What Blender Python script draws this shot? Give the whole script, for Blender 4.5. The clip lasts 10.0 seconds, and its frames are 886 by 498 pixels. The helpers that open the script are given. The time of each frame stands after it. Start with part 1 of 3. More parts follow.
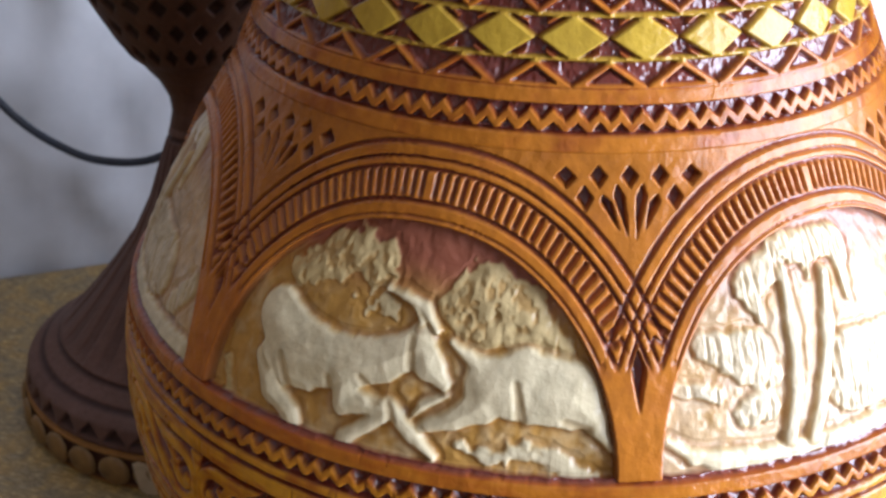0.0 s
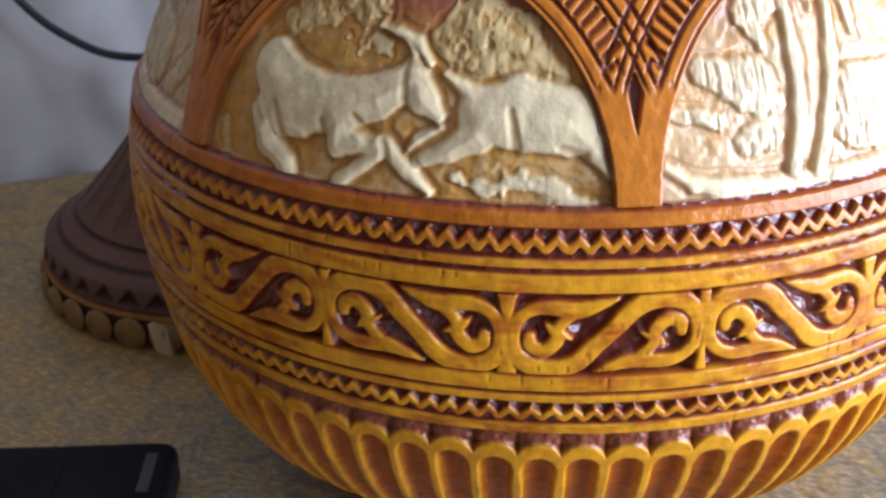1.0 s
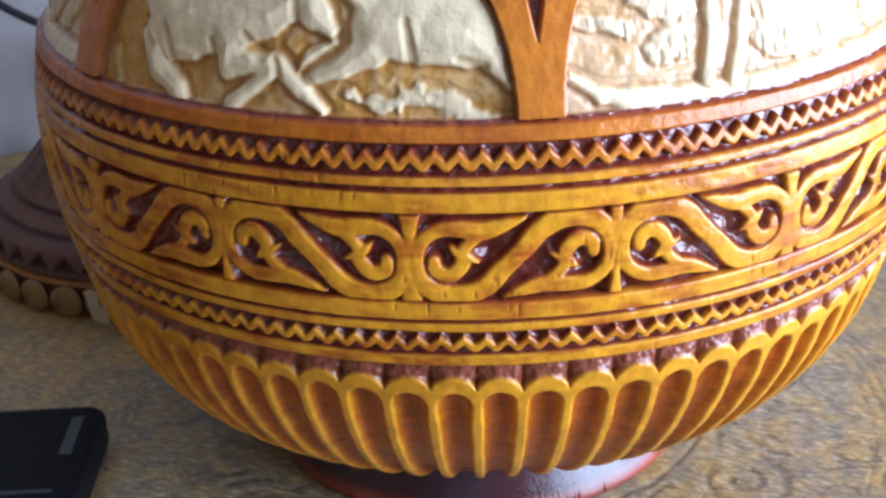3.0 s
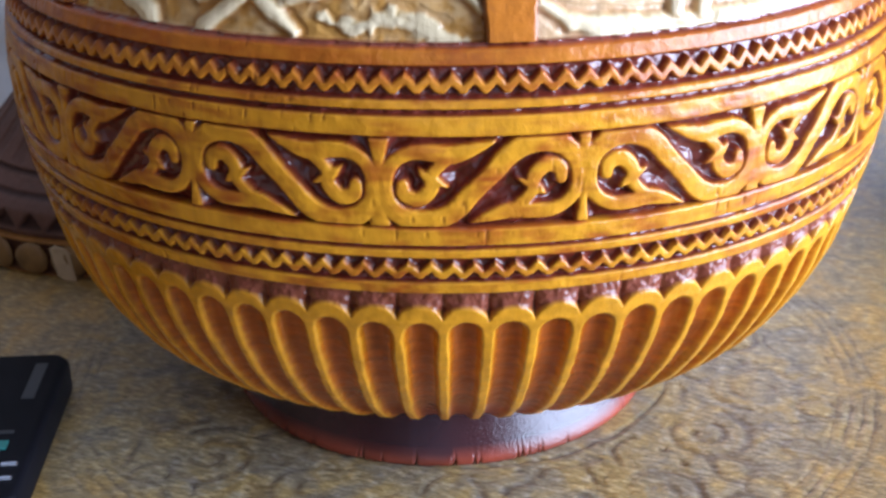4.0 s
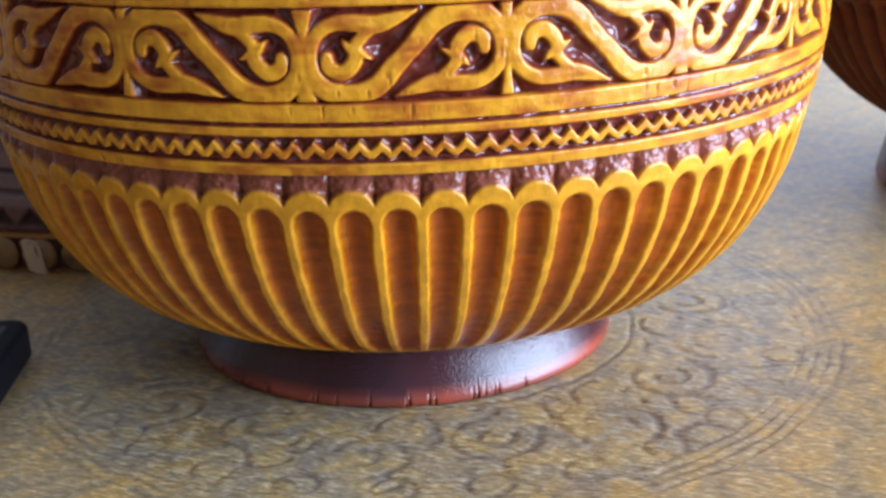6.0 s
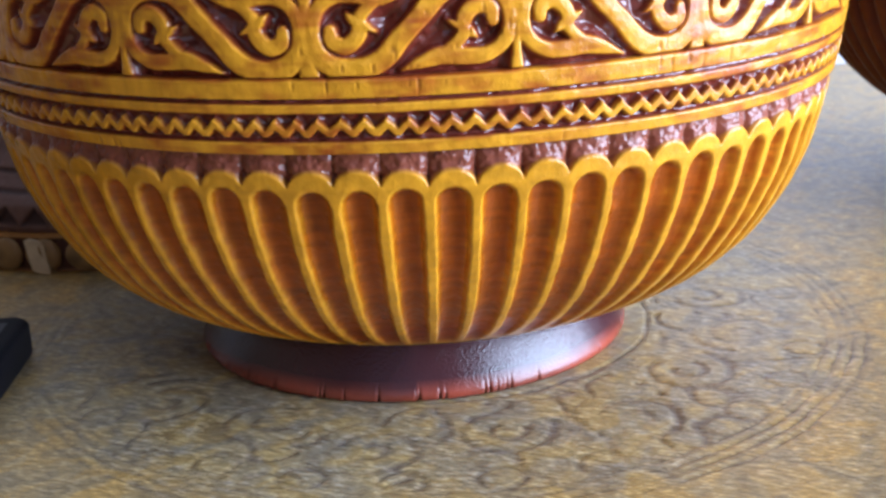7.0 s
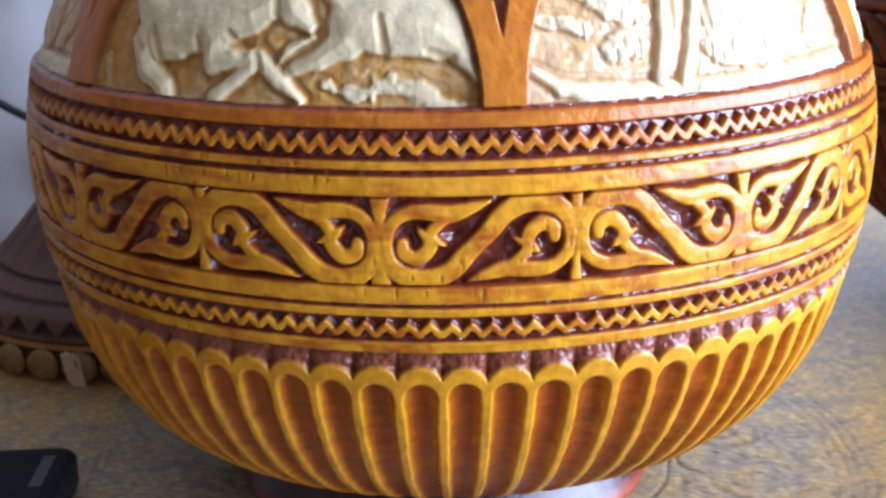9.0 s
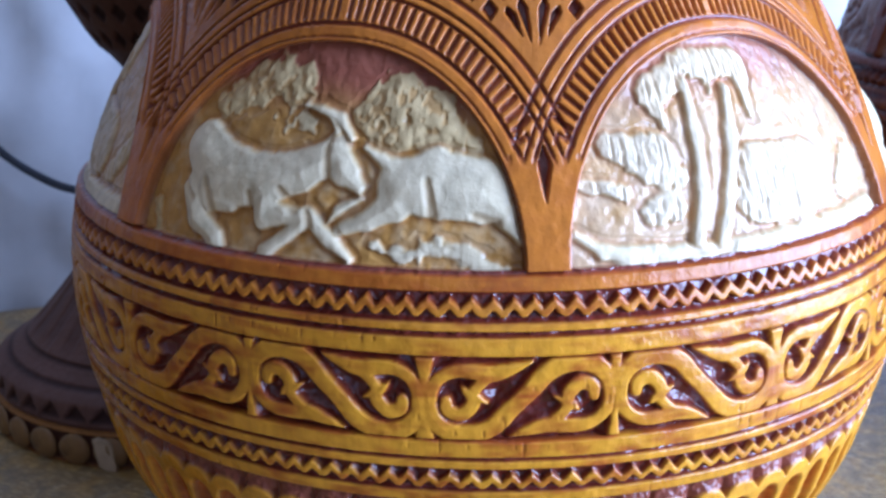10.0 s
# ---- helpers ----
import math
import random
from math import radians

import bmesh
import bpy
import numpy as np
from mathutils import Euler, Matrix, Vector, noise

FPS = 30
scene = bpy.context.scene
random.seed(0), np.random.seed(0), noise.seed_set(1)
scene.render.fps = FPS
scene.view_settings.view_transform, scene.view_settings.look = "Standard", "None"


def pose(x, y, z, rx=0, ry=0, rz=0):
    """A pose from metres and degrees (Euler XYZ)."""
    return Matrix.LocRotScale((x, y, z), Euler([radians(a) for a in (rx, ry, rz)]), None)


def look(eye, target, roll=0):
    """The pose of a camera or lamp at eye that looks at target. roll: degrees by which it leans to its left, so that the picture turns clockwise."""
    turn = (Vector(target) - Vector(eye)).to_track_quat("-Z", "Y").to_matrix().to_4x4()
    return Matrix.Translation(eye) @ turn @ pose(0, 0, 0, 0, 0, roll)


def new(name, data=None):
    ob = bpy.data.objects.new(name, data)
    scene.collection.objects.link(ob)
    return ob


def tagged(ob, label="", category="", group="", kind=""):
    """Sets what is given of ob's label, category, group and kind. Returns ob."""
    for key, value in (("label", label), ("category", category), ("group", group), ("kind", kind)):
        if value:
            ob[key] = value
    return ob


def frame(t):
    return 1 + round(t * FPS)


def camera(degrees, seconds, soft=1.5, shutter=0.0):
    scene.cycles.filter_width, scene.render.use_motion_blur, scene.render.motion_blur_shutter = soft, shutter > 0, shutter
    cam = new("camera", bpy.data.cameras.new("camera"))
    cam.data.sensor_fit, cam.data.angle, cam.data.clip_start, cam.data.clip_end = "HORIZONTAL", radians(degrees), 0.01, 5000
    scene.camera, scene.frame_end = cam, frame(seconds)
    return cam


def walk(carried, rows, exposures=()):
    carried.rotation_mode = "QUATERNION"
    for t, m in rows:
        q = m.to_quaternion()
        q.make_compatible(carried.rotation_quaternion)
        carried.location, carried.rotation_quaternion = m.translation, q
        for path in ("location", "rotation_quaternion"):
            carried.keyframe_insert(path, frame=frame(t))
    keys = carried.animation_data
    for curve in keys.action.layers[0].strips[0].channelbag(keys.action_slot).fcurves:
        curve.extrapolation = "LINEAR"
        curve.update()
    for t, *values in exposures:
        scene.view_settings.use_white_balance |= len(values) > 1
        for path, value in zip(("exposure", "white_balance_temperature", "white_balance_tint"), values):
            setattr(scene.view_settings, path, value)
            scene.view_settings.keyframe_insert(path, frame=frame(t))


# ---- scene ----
# ---- camera ----
U = 0.11                       # metres per unit: half the width of the carved gourd
cam = camera(37.65, 10.0, 2.5)
cam.data.dof.use_dof, cam.data.dof.focus_distance, cam.data.dof.aperture_fstop = True, 0.25, 45
ROWS = [
    (0, -0.4092, -2.8446, 2.4723, -3.13, -25.59, -1.08),
    (0.5, -0.3631, -2.9877, 2.0469, -1.23, -25.50, 0.09),
    (1, -0.3377, -3.0315, 2.0092, -1.27, -24.98, 0.80),
    (1.5, -0.2269, -2.9854, 1.8946, -1.04, -25.62, 1.74),
    (2, -0.1792, -2.9923, 1.8377, -0.09, -25.29, 3.29),
    (2.2, -0.1444, -2.9804, 1.8526, -0.21, -25.35, 3.81),
    (3.3, -0.1756, -2.9985, 1.8242, -2.02, -24.53, 1.33),
    (3.5, -0.1562, -2.9877, 1.8277, -2.64, -24.43, 1.10),
    (4, -0.1785, -3.0669, 1.6992, -2.92, -24.32, 0.57),
    (4.5, -0.1985, -3.1562, 1.4808, -3.40, -24.74, 0.23),
    (5, -0.1762, -3.1923, 1.5815, -3.29, -24.58, 0.72),
    (5.2, -0.1784, -3.1852, 1.5372, -3.36, -23.70, 0.50),
    (6.3, 0.0091, -3.2503, 1.2282, -1.52, -17.20, 2.38),
    (6.5, 0.0000, -3.2531, 1.2254, -1.84, -17.03, 1.82),
    (7, -0.0162, -3.1777, 1.1777, -1.23, -17.36, 2.62),
    (7.5, -0.0177, -3.1700, 1.1700, -1.50, -17.67, 2.02),
    (8, -0.0685, -3.2054, 1.2900, -1.94, -17.47, 1.38),
    (8.5, -0.0877, -3.2062, 1.4131, -1.94, -17.17, 1.87),
    (9, -0.1654, -3.2146, 1.5469, -2.50, -16.86, 0.97),
    (9.5, -0.1838, -3.2069, 1.6315, -2.19, -16.96, 1.24),
    (10, -0.2362, -3.1946, 1.8423, -2.37, -16.86, 0.28),
]


def gaze(x, y, z, yaw, pitch, roll):
    """Eye in units of U, yaw and pitch in degrees, roll leaning right."""
    a, b = radians(yaw), radians(pitch)
    eye = Vector((x, y, z)) * U
    return look(eye, eye + Vector((-math.sin(a) * math.cos(b), math.cos(a) * math.cos(b), math.sin(b))), -roll)


walk(cam, [(t, gaze(*r)) for t, *r in ROWS], [(0.0, 0.02, 5700, 17), (0.8, -0.03, 5700, 18), (2.0, 0.08, 5450, 19), (3.5, 0.15, 5250, 18), (4.5, 0.12, 5400, 19), (6.5, 0.18, 5300, 16), (9.0, 0.18, 5250, 17), (9.5, 0.19, 4850, 18), (10.0, -0.07, 4500, 20)])

# ---- world and light ----
world = bpy.data.worlds.new("world")
scene.world = world
world.use_nodes = True
wn = world.node_tree
sky = wn.nodes.new("ShaderNodeTexSky")
sky.sky_type, sky.sun_disc = "NISHITA", False
sky.sun_elevation, sky.sun_rotation = radians(38), radians(110)
wn.links.new(sky.outputs["Color"], wn.nodes["Background"].inputs["Color"])
wn.nodes["Background"].inputs["Strength"].default_value = 0.12


def area_lamp(name, eye, target, w, h, watts, colour):
    data = bpy.data.lights.new(name, "AREA")
    data.shape, data.size, data.size_y, data.energy, data.color = "RECTANGLE", w, h, watts, colour
    ob = new(name, data)
    ob.matrix_world = look(eye, target)
    return ob


area_lamp("window_daylight", (1.385, -0.72, 0.45), (0.0, -0.72, 0.45), 1.8, 1.3, 108, (0.84, 0.92, 1.0))
# weak front fill without a known source, added to lift the dark side
area_lamp("front_fill", (-0.1, -2.48, 0.45), (-0.05, 0.0, 0.15), 0.8, 1.6, 1.0, (0.9, 0.95, 1.0))


# ---- materials ----
def material(name, rough=0.5, spec=0.5, coat=0.0):
    m = bpy.data.materials.new(name)
    m.use_nodes = True
    b = m.node_tree.nodes["Principled BSDF"]
    b.inputs["Roughness"].default_value = rough
    b.inputs["Specular IOR Level"].default_value = spec
    b.inputs["Coat Weight"].default_value = coat
    b.inputs["Coat Roughness"].default_value = 0.18
    return m, m.node_tree.nodes, m.node_tree.links, b


def noise_node(n, l, scale, detail=4.0, stretch=(1, 1, 1), coord="Object", turn=0.0):
    tc = n.new("ShaderNodeTexCoord")
    ro = n.new("ShaderNodeMapping")
    ro.inputs["Rotation"].default_value = (0, 0, radians(turn))
    mp = n.new("ShaderNodeMapping")
    mp.inputs["Scale"].default_value = stretch
    l.new(tc.outputs[coord], ro.inputs["Vector"])
    l.new(ro.outputs["Vector"], mp.inputs["Vector"])
    t = n.new("ShaderNodeTexNoise")
    t.inputs["Scale"].default_value, t.inputs["Detail"].default_value = scale, detail
    l.new(mp.outputs["Vector"], t.inputs["Vector"])
    return t


def ramp(n, l, src, stops):
    r = n.new("ShaderNodeValToRGB")
    e = r.color_ramp.elements
    while len(e) < len(stops):
        e.new(0.5)
    for el, (p, c) in zip(e, stops):
        el.position, el.color = p, (*c, 1) if len(c) == 3 else c
    l.new(src, r.inputs["Fac"])
    return r


def mix(n, l, kind, fac, a, b):
    m = n.new("ShaderNodeMix")
    m.data_type, m.blend_type = "RGBA", kind
    for sock, v in ((m.inputs["Factor"], fac), (m.inputs["A"], a), (m.inputs["B"], b)):
        if hasattr(v, "is_output"):
            l.new(v, sock)
        else:
            sock.default_value = v
    return m.outputs["Result"]


def bump(n, l, b, src, strength, dist):
    k = n.new("ShaderNodeBump")
    k.inputs["Strength"].default_value, k.inputs["Distance"].default_value = strength, dist
    l.new(src, k.inputs["Height"])
    l.new(k.outputs["Normal"], b.inputs["Normal"])
    l.new(k.outputs["Normal"], b.inputs["Coat Normal"])


def carved_material(name, tint=(1, 1, 1, 1), rough=0.3, coat=0.35):
    """Stained, varnished carving: the stain is a colour attribute, broken up by blotches and grain."""
    m, n, l, b = material(name, rough, 0.25, coat)
    at = n.new("ShaderNodeAttribute")
    at.attribute_name = "stain"
    big = noise_node(n, l, 38, 5)
    fine = noise_node(n, l, 420, 3, (1, 1, 0.25))
    r1 = ramp(n, l, big.outputs["Fac"], [(0.3, (0.78, 0.74, 0.7)), (0.7, (1.1, 1.1, 1.12))])
    r2 = ramp(n, l, fine.outputs["Fac"], [(0.3, (0.8, 0.78, 0.74)), (0.62, (1.06, 1.06, 1.06))])
    c = mix(n, l, "MULTIPLY", 0.8, at.outputs["Color"], r1.outputs["Color"])
    c = mix(n, l, "MULTIPLY", 0.7, c, r2.outputs["Color"])
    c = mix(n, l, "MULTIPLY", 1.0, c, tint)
    l.new(c, b.inputs["Base Color"])
    rr = n.new("ShaderNodeMapRange")
    rr.inputs["To Min"].default_value, rr.inputs["To Max"].default_value = rough - 0.08, rough + 0.16
    l.new(big.outputs["Fac"], rr.inputs["Value"])
    l.new(rr.outputs["Result"], b.inputs["Roughness"])
    sep = n.new("ShaderNodeSeparateColor")
    l.new(at.outputs["Color"], sep.inputs["Color"])
    pool = n.new("ShaderNodeMapRange")                 # thick varnish in the dark cuts, thin on the ridges
    pool.inputs["From Min"].default_value, pool.inputs["From Max"].default_value = 0.028, 0.066
    pool.inputs["To Min"].default_value, pool.inputs["To Max"].default_value = min(1.0, coat * 1.6), coat * 0.38
    l.new(sep.outputs["Green"], pool.inputs["Value"])
    l.new(pool.outputs["Result"], b.inputs["Coat Weight"])
    tiny = noise_node(n, l, 420, 5, (1, 1, 0.9))
    bump(n, l, b, tiny.outputs["Fac"], 0.4, 0.0009)
    return m


def plain(name, colour, rough=0.5, var=0.15, scale=30, coat=0.0, metal=0.0, rel=0.2):
    m, n, l, b = material(name, rough, 0.5, coat)
    t = noise_node(n, l, scale, 6)
    lo = tuple(v * (1 - var) for v in colour)
    hi = tuple(min(1, v * (1 + var)) for v in colour)
    r = ramp(n, l, t.outputs["Fac"], [(0.3, lo), (0.7, hi)])
    l.new(r.outputs["Color"], b.inputs["Base Color"])
    b.inputs["Metallic"].default_value = metal
    bump(n, l, b, t.outputs["Fac"], rel, 0.001)
    return m


GOURD = carved_material("varnished_carved_gourd", rough=0.26, coat=0.6)
# the second gourd stands in shade; its tint darkens the same stain to match
GOURD_SHADED = carved_material("shade_tinted_carving", (0.22, 0.13, 0.12, 1), 0.35, 0.2)
STAND = carved_material("dull_carved_wood", (0.42, 0.34, 0.29, 1), 0.5, 0.05)


def foot_material():
    m, n, l, b = material("red_lacquered_foot", 0.26, 0.5, 0.2)
    big = noise_node(n, l, 30, 5)
    r = ramp(n, l, big.outputs["Fac"], [(0.3, (0.022, 0.006, 0.009)), (0.7, (0.05, 0.010, 0.013))])
    at = n.new("ShaderNodeAttribute")
    at.attribute_name = "stain"
    c = mix(n, l, "MULTIPLY", 1.0, at.outputs["Color"], r.outputs["Color"])
    l.new(c, b.inputs["Base Color"])
    fine = noise_node(n, l, 1500, 3)
    bump(n, l, b, fine.outputs["Fac"], 0.5, 0.0003)
    return m


FOOT = foot_material()


def table_material():
    """Weathered carved table: streaky grain, grey worn varnish, dark stain in the carving."""
    m, n, l, b = material("weathered_carved_tabletop", 0.4, 0.5, 0.22)
    at = n.new("ShaderNodeAttribute")
    at.attribute_name = "stain"
    grain = noise_node(n, l, 640, 6, (0.42, 1.2, 1), "Object", 24)
    grain.inputs["Roughness"].default_value = 0.68
    blot = noise_node(n, l, 95, 9)
    blot.inputs["Distortion"].default_value = 0.8
    r1 = ramp(n, l, grain.outputs["Fac"], [(0.30, (0.19, 0.15, 0.095)), (0.5, (0.36, 0.295, 0.168)), (0.68, (0.66, 0.585, 0.43))])
    r2 = ramp(n, l, blot.outputs["Fac"], [(0.36, (0.66, 0.68, 0.78)), (0.48, (0.92, 0.9, 0.88)), (0.62, (1.12, 0.97, 0.62))])
    c = mix(n, l, "MULTIPLY", 0.9, r1.outputs["Color"], r2.outputs["Color"])
    fleck = noise_node(n, l, 1500, 3, (0.3, 1.0, 1), "Object", -16)
    r3 = ramp(n, l, fleck.outputs["Fac"], [(0.3, (0.85, 0.85, 0.86)), (0.55, (1.0, 1.0, 1.0)), (0.7, (1.7, 1.68, 1.6))])
    c = mix(n, l, "MULTIPLY", 0.6, c, r3.outputs["Color"])
    c = mix(n, l, "MULTIPLY", 1.0, c, at.outputs["Color"])
    l.new(c, b.inputs["Base Color"])
    rr = n.new("ShaderNodeMapRange")
    rr.inputs["To Min"].default_value, rr.inputs["To Max"].default_value = 0.28, 0.5
    l.new(grain.outputs["Fac"], rr.inputs["Value"])
    l.new(rr.outputs["Result"], b.inputs["Roughness"])
    b.inputs["Coat Roughness"].default_value = 0.22
    bump(n, l, b, grain.outputs["Fac"], 0.6, 0.0006)
    return m


TABLE = table_material()
CLOTH = plain("white_cotton_cloth", (0.5, 0.49, 0.49), 0.9, 0.15, 25)
BLACK = plain("black_gloss_plastic", (0.005, 0.005, 0.007), 0.5, 0.2, 60, 0.0, 0, 0.05)
BLACK.node_tree.nodes["Principled BSDF"].inputs["Specular IOR Level"].default_value = 0.08
RUBBER = plain("black_cable_rubber", (0.015, 0.017, 0.025), 0.5, 0.2, 80)
GREY = plain("dark_grey_print", (0.025, 0.025, 0.027), 0.5, 0.1, 80)
CYAN = plain("pale_cyan_print", (0.03, 0.2, 0.18), 0.5, 0.1, 80)
CHROME = plain("bluish_chrome_key", (0.5, 0.55, 0.65), 0.2, 0.1, 80, 0.2, 0.9, 0.02)
CHIP = plain("bare_chipped_wood", (0.5, 0.38, 0.23), 0.8, 0.2, 120)
BOSS = plain("worn_gilt_wood", (0.21, 0.115, 0.035), 0.5, 0.35, 160)
# wall and ceiling colours are set for the warm light they throw back
WALL = plain("warm_bounce_wall", (0.25, 0.185, 0.125), 0.9, 0.15, 3)
WOOD = plain("dark_wood", (0.16, 0.09, 0.045), 0.5, 0.3, 20)
CEIL = plain("bounce_ceiling", (0.5, 0.45, 0.38), 0.9, 0.1, 3)
FLOOR = plain("unseen_brown_floor", (0.25, 0.17, 0.12), 0.6, 0.2, 5)


# ---- building helpers ----
def thing(name, label, category, place=(0, 0, 0), group="", kind=""):
    ob = new(name)
    ob.location = place
    return tagged(ob, label, category, group, kind)


def mesh_ob(name, verts, faces, mat, parent=None, label="", smooth=True, colours=None):
    """One mesh object from numpy arrays of corners and quads."""
    verts = np.asarray(verts, np.float32)
    faces = np.asarray(faces, np.int32)
    me = bpy.data.meshes.new(name)
    nf, k = faces.shape
    me.vertices.add(len(verts))
    me.vertices.foreach_set("co", verts.ravel())
    me.loops.add(nf * k)
    me.loops.foreach_set("vertex_index", faces.ravel())
    me.polygons.add(nf)
    me.polygons.foreach_set("loop_start", np.arange(0, nf * k, k, dtype=np.int32))
    if colours is not None:
        a = me.color_attributes.new("stain", "FLOAT_COLOR", "POINT")
        a.data.foreach_set("color", np.c_[colours, np.ones(len(colours))].astype(np.float32).ravel())
    me.update(calc_edges=True)
    me.polygons.foreach_set("use_smooth", np.full(nf, smooth))
    me.validate()
    me.materials.append(mat)
    ob = new(name, me)
    if parent:
        ob.parent = parent
    if label:
        ob["label"] = label
    return ob


def part(name, bm, mat, parent, label="", smooth=False):
    me = bpy.data.meshes.new(name)
    bm.normal_update()
    bm.to_mesh(me)
    bm.free()
    for p in me.polygons:
        p.use_smooth = smooth
    me.materials.append(mat)
    ob = new(name, me)
    if parent:
        ob.parent = parent
    if label:
        ob["label"] = label
    return ob


def box(x0, x1, y0, y1, z0, z1, bevel=0.0, seg=2):
    bm = bmesh.new()
    bmesh.ops.create_cube(bm, size=1, matrix=Matrix.Translation(((x0 + x1) / 2, (y0 + y1) / 2, (z0 + z1) / 2)) @ Matrix.Diagonal((x1 - x0, y1 - y0, z1 - z0, 1)))
    if bevel:
        bmesh.ops.bevel(bm, geom=bm.edges[:], offset=bevel, segments=seg, affect="EDGES", profile=0.5)
    return bm


def grid_faces(rows, cols, closed):
    i = np.arange(rows - 1)[:, None]
    j = np.arange(cols if closed else cols - 1)[None, :]
    a, b = i * cols + j, i * cols + (j + 1) % cols
    return np.stack([a, b, b + cols, a + cols], -1).reshape(-1, 4)


def sm(x, a, b):
    t = np.clip((x - a) / (b - a), 0, 1)
    return t * t * (3 - 2 * t)


def inside(z, a, b, e=0.004):
    return sm(z, a - e / 2, a + e / 2) * (1 - sm(z, b - e / 2, b + e / 2))


def blend(c, m, colour):
    return c + (np.asarray(colour) - c) * m[..., None]


def lattice(x, y, seed):
    """Smooth value noise, -1 to 1."""
    i, j = np.floor(x).astype(np.int64), np.floor(y).astype(np.int64)
    u, v = x - i, y - j
    u, v = u * u * (3 - 2 * u), v * v * (3 - 2 * v)

    def corner(a, b):
        k = (a * 374761393 + b * 668265263 + seed * 974711) & 0xFFFFFFFF
        k = ((k ^ (k >> 13)) * 1274126177) & 0xFFFFFFFF
        return ((k ^ (k >> 16)) & 0xFFFF) / 32767.5 - 1

    return (corner(i, j) * (1 - u) + corner(i + 1, j) * u) * (1 - v) + (corner(i, j + 1) * (1 - u) + corner(i + 1, j + 1) * u) * v


def ripple(a, b, seed=0.0):
    """Uneven relief in two arrays, about -1 to 1."""
    s = int(seed * 10)
    return 0.62 * lattice(a / 3.0, b / 3.0, s) + 0.38 * lattice(a / 1.4, b / 1.4, s + 7)


def capsules(th, z, rad, shapes, soft=0.006):
    """Signed inner depth (0 at the outline) of a union of capsules (th0, z0, th1, z1, radius); rad turns angles into lengths."""
    total = np.zeros(th.shape)
    for t0, z0, t1, z1, w, *w1 in shapes:
        ax, ay = t0 * rad, z0
        bx, by = t1 * rad, z1
        dx, dy = bx - ax, by - ay
        px, py = th * rad - ax, z - ay
        k = np.clip((px * dx + py * dy) / (dx * dx + dy * dy + 1e-9), 0, 1)
        d = w + ((w1[0] if w1 else w) - w) * k - np.hypot(px - k * dx, py - k * dy)
        total += np.exp(np.clip(d / soft, -60, 60))
    return np.clip(soft * np.log(total + 1e-26), -1, 1)


# stains
YEL, ORA, DEEP = (0.63, 0.292, 0.008), (0.48, 0.138, 0.002), (0.155, 0.026, 0.014)
TAN, CREAM, ROSE, OCHRE = (0.46, 0.152, 0.010), (0.71, 0.61, 0.40), (0.32, 0.105, 0.06), (0.5, 0.27, 0.06)
GOUGE, LEMON = (0.35, 0.077, 0.001), (0.52, 0.33, 0.03)

# ---- the carved gourd ----
PROFILE_Z = (0.10, 0.12, 0.17, 0.22, 0.3, 0.4, 0.5, 0.62, 0.7, 0.8, 0.9, 1.0, 1.116, 1.2, 1.32, 1.45, 1.6, 1.75, 1.9, 2.05, 2.2, 2.3, 2.36)
PROFILE_R = (0.545, 0.595, 0.69, 0.765, 0.846, 0.909, 0.951, 0.978, 0.998, 1.013, 1.017, 1.013, 0.991, 0.963, 0.91, 0.832, 0.738, 0.67, 0.609, 0.553, 0.53, 0.55, 0.6)
_zz = np.linspace(0.10, 2.36, 2261)
_rr = np.interp(_zz, PROFILE_Z, PROFILE_R)
_ker = np.hanning(91) / np.hanning(91).sum()
_rr = np.convolve(np.pad(_rr, 45, "reflect", reflect_type="odd"), _ker, "valid")


def radius(z):
    return np.interp(z, _zz, _rr)


POST = 0.047
EDGES = [POST + 0.96 * i for i in (-2, -1, 0, 1, 2)] + [POST + 1.92 + 0.8144 * i for i in (1, 2)]   # the posts between the seven arches

SCROLL = [  # centre line and half width of the upper half of one scroll, in parts of the panel
    (0.50, 0.50, 0.10), (0.44, 0.36, 0.105), (0.37, 0.18, 0.11), (0.29, 0.08, 0.11), (0.20, 0.05, 0.11), (0.11, 0.10, 0.11),
    (0.045, 0.24, 0.10), (0.025, 0.42, 0.09), (0.035, 0.60, 0.08), (0.08, 0.76, 0.075), (0.16, 0.85, 0.08), (0.26, 0.85, 0.09),
    (0.36, 0.83, 0.095), (0.47, 0.90, 0.06), (0.56, 0.97, 0.012)]
CURL = [(0.37, 0.83, 0.05), (0.30, 0.72, 0.055), (0.255, 0.60, 0.06), (0.25, 0.44, 0.07), (0.19, 0.31, 0.075), (0.125, 0.36, 0.07), (0.115, 0.48, 0.055)]
THORN = [(0.19, 0.66, 0.01), (0.245, 0.56, 0.06), (0.33, 0.46, 0.012)]


def rounded(pts, n=4):
    """A smooth chain through the points."""
    p = np.array([pts[0]] + list(pts) + [pts[-1]])
    out = []
    for a, b, c, d in zip(p, p[1:], p[2:], p[3:]):
        for t in np.arange(n) / n:
            out.append(0.5 * (2 * b + (c - a) * t + (2 * a - 5 * b + 4 * c - d) * t * t + (3 * b - a - 3 * c + d) * t ** 3))
    return out + [p[-1]]


SCROLL, CURL, THORN = ([(x, y, w * k) for x, y, w in rounded(c)] for c, k in ((SCROLL, 1.12), (CURL, 1.3), (THORN, 1.2)))


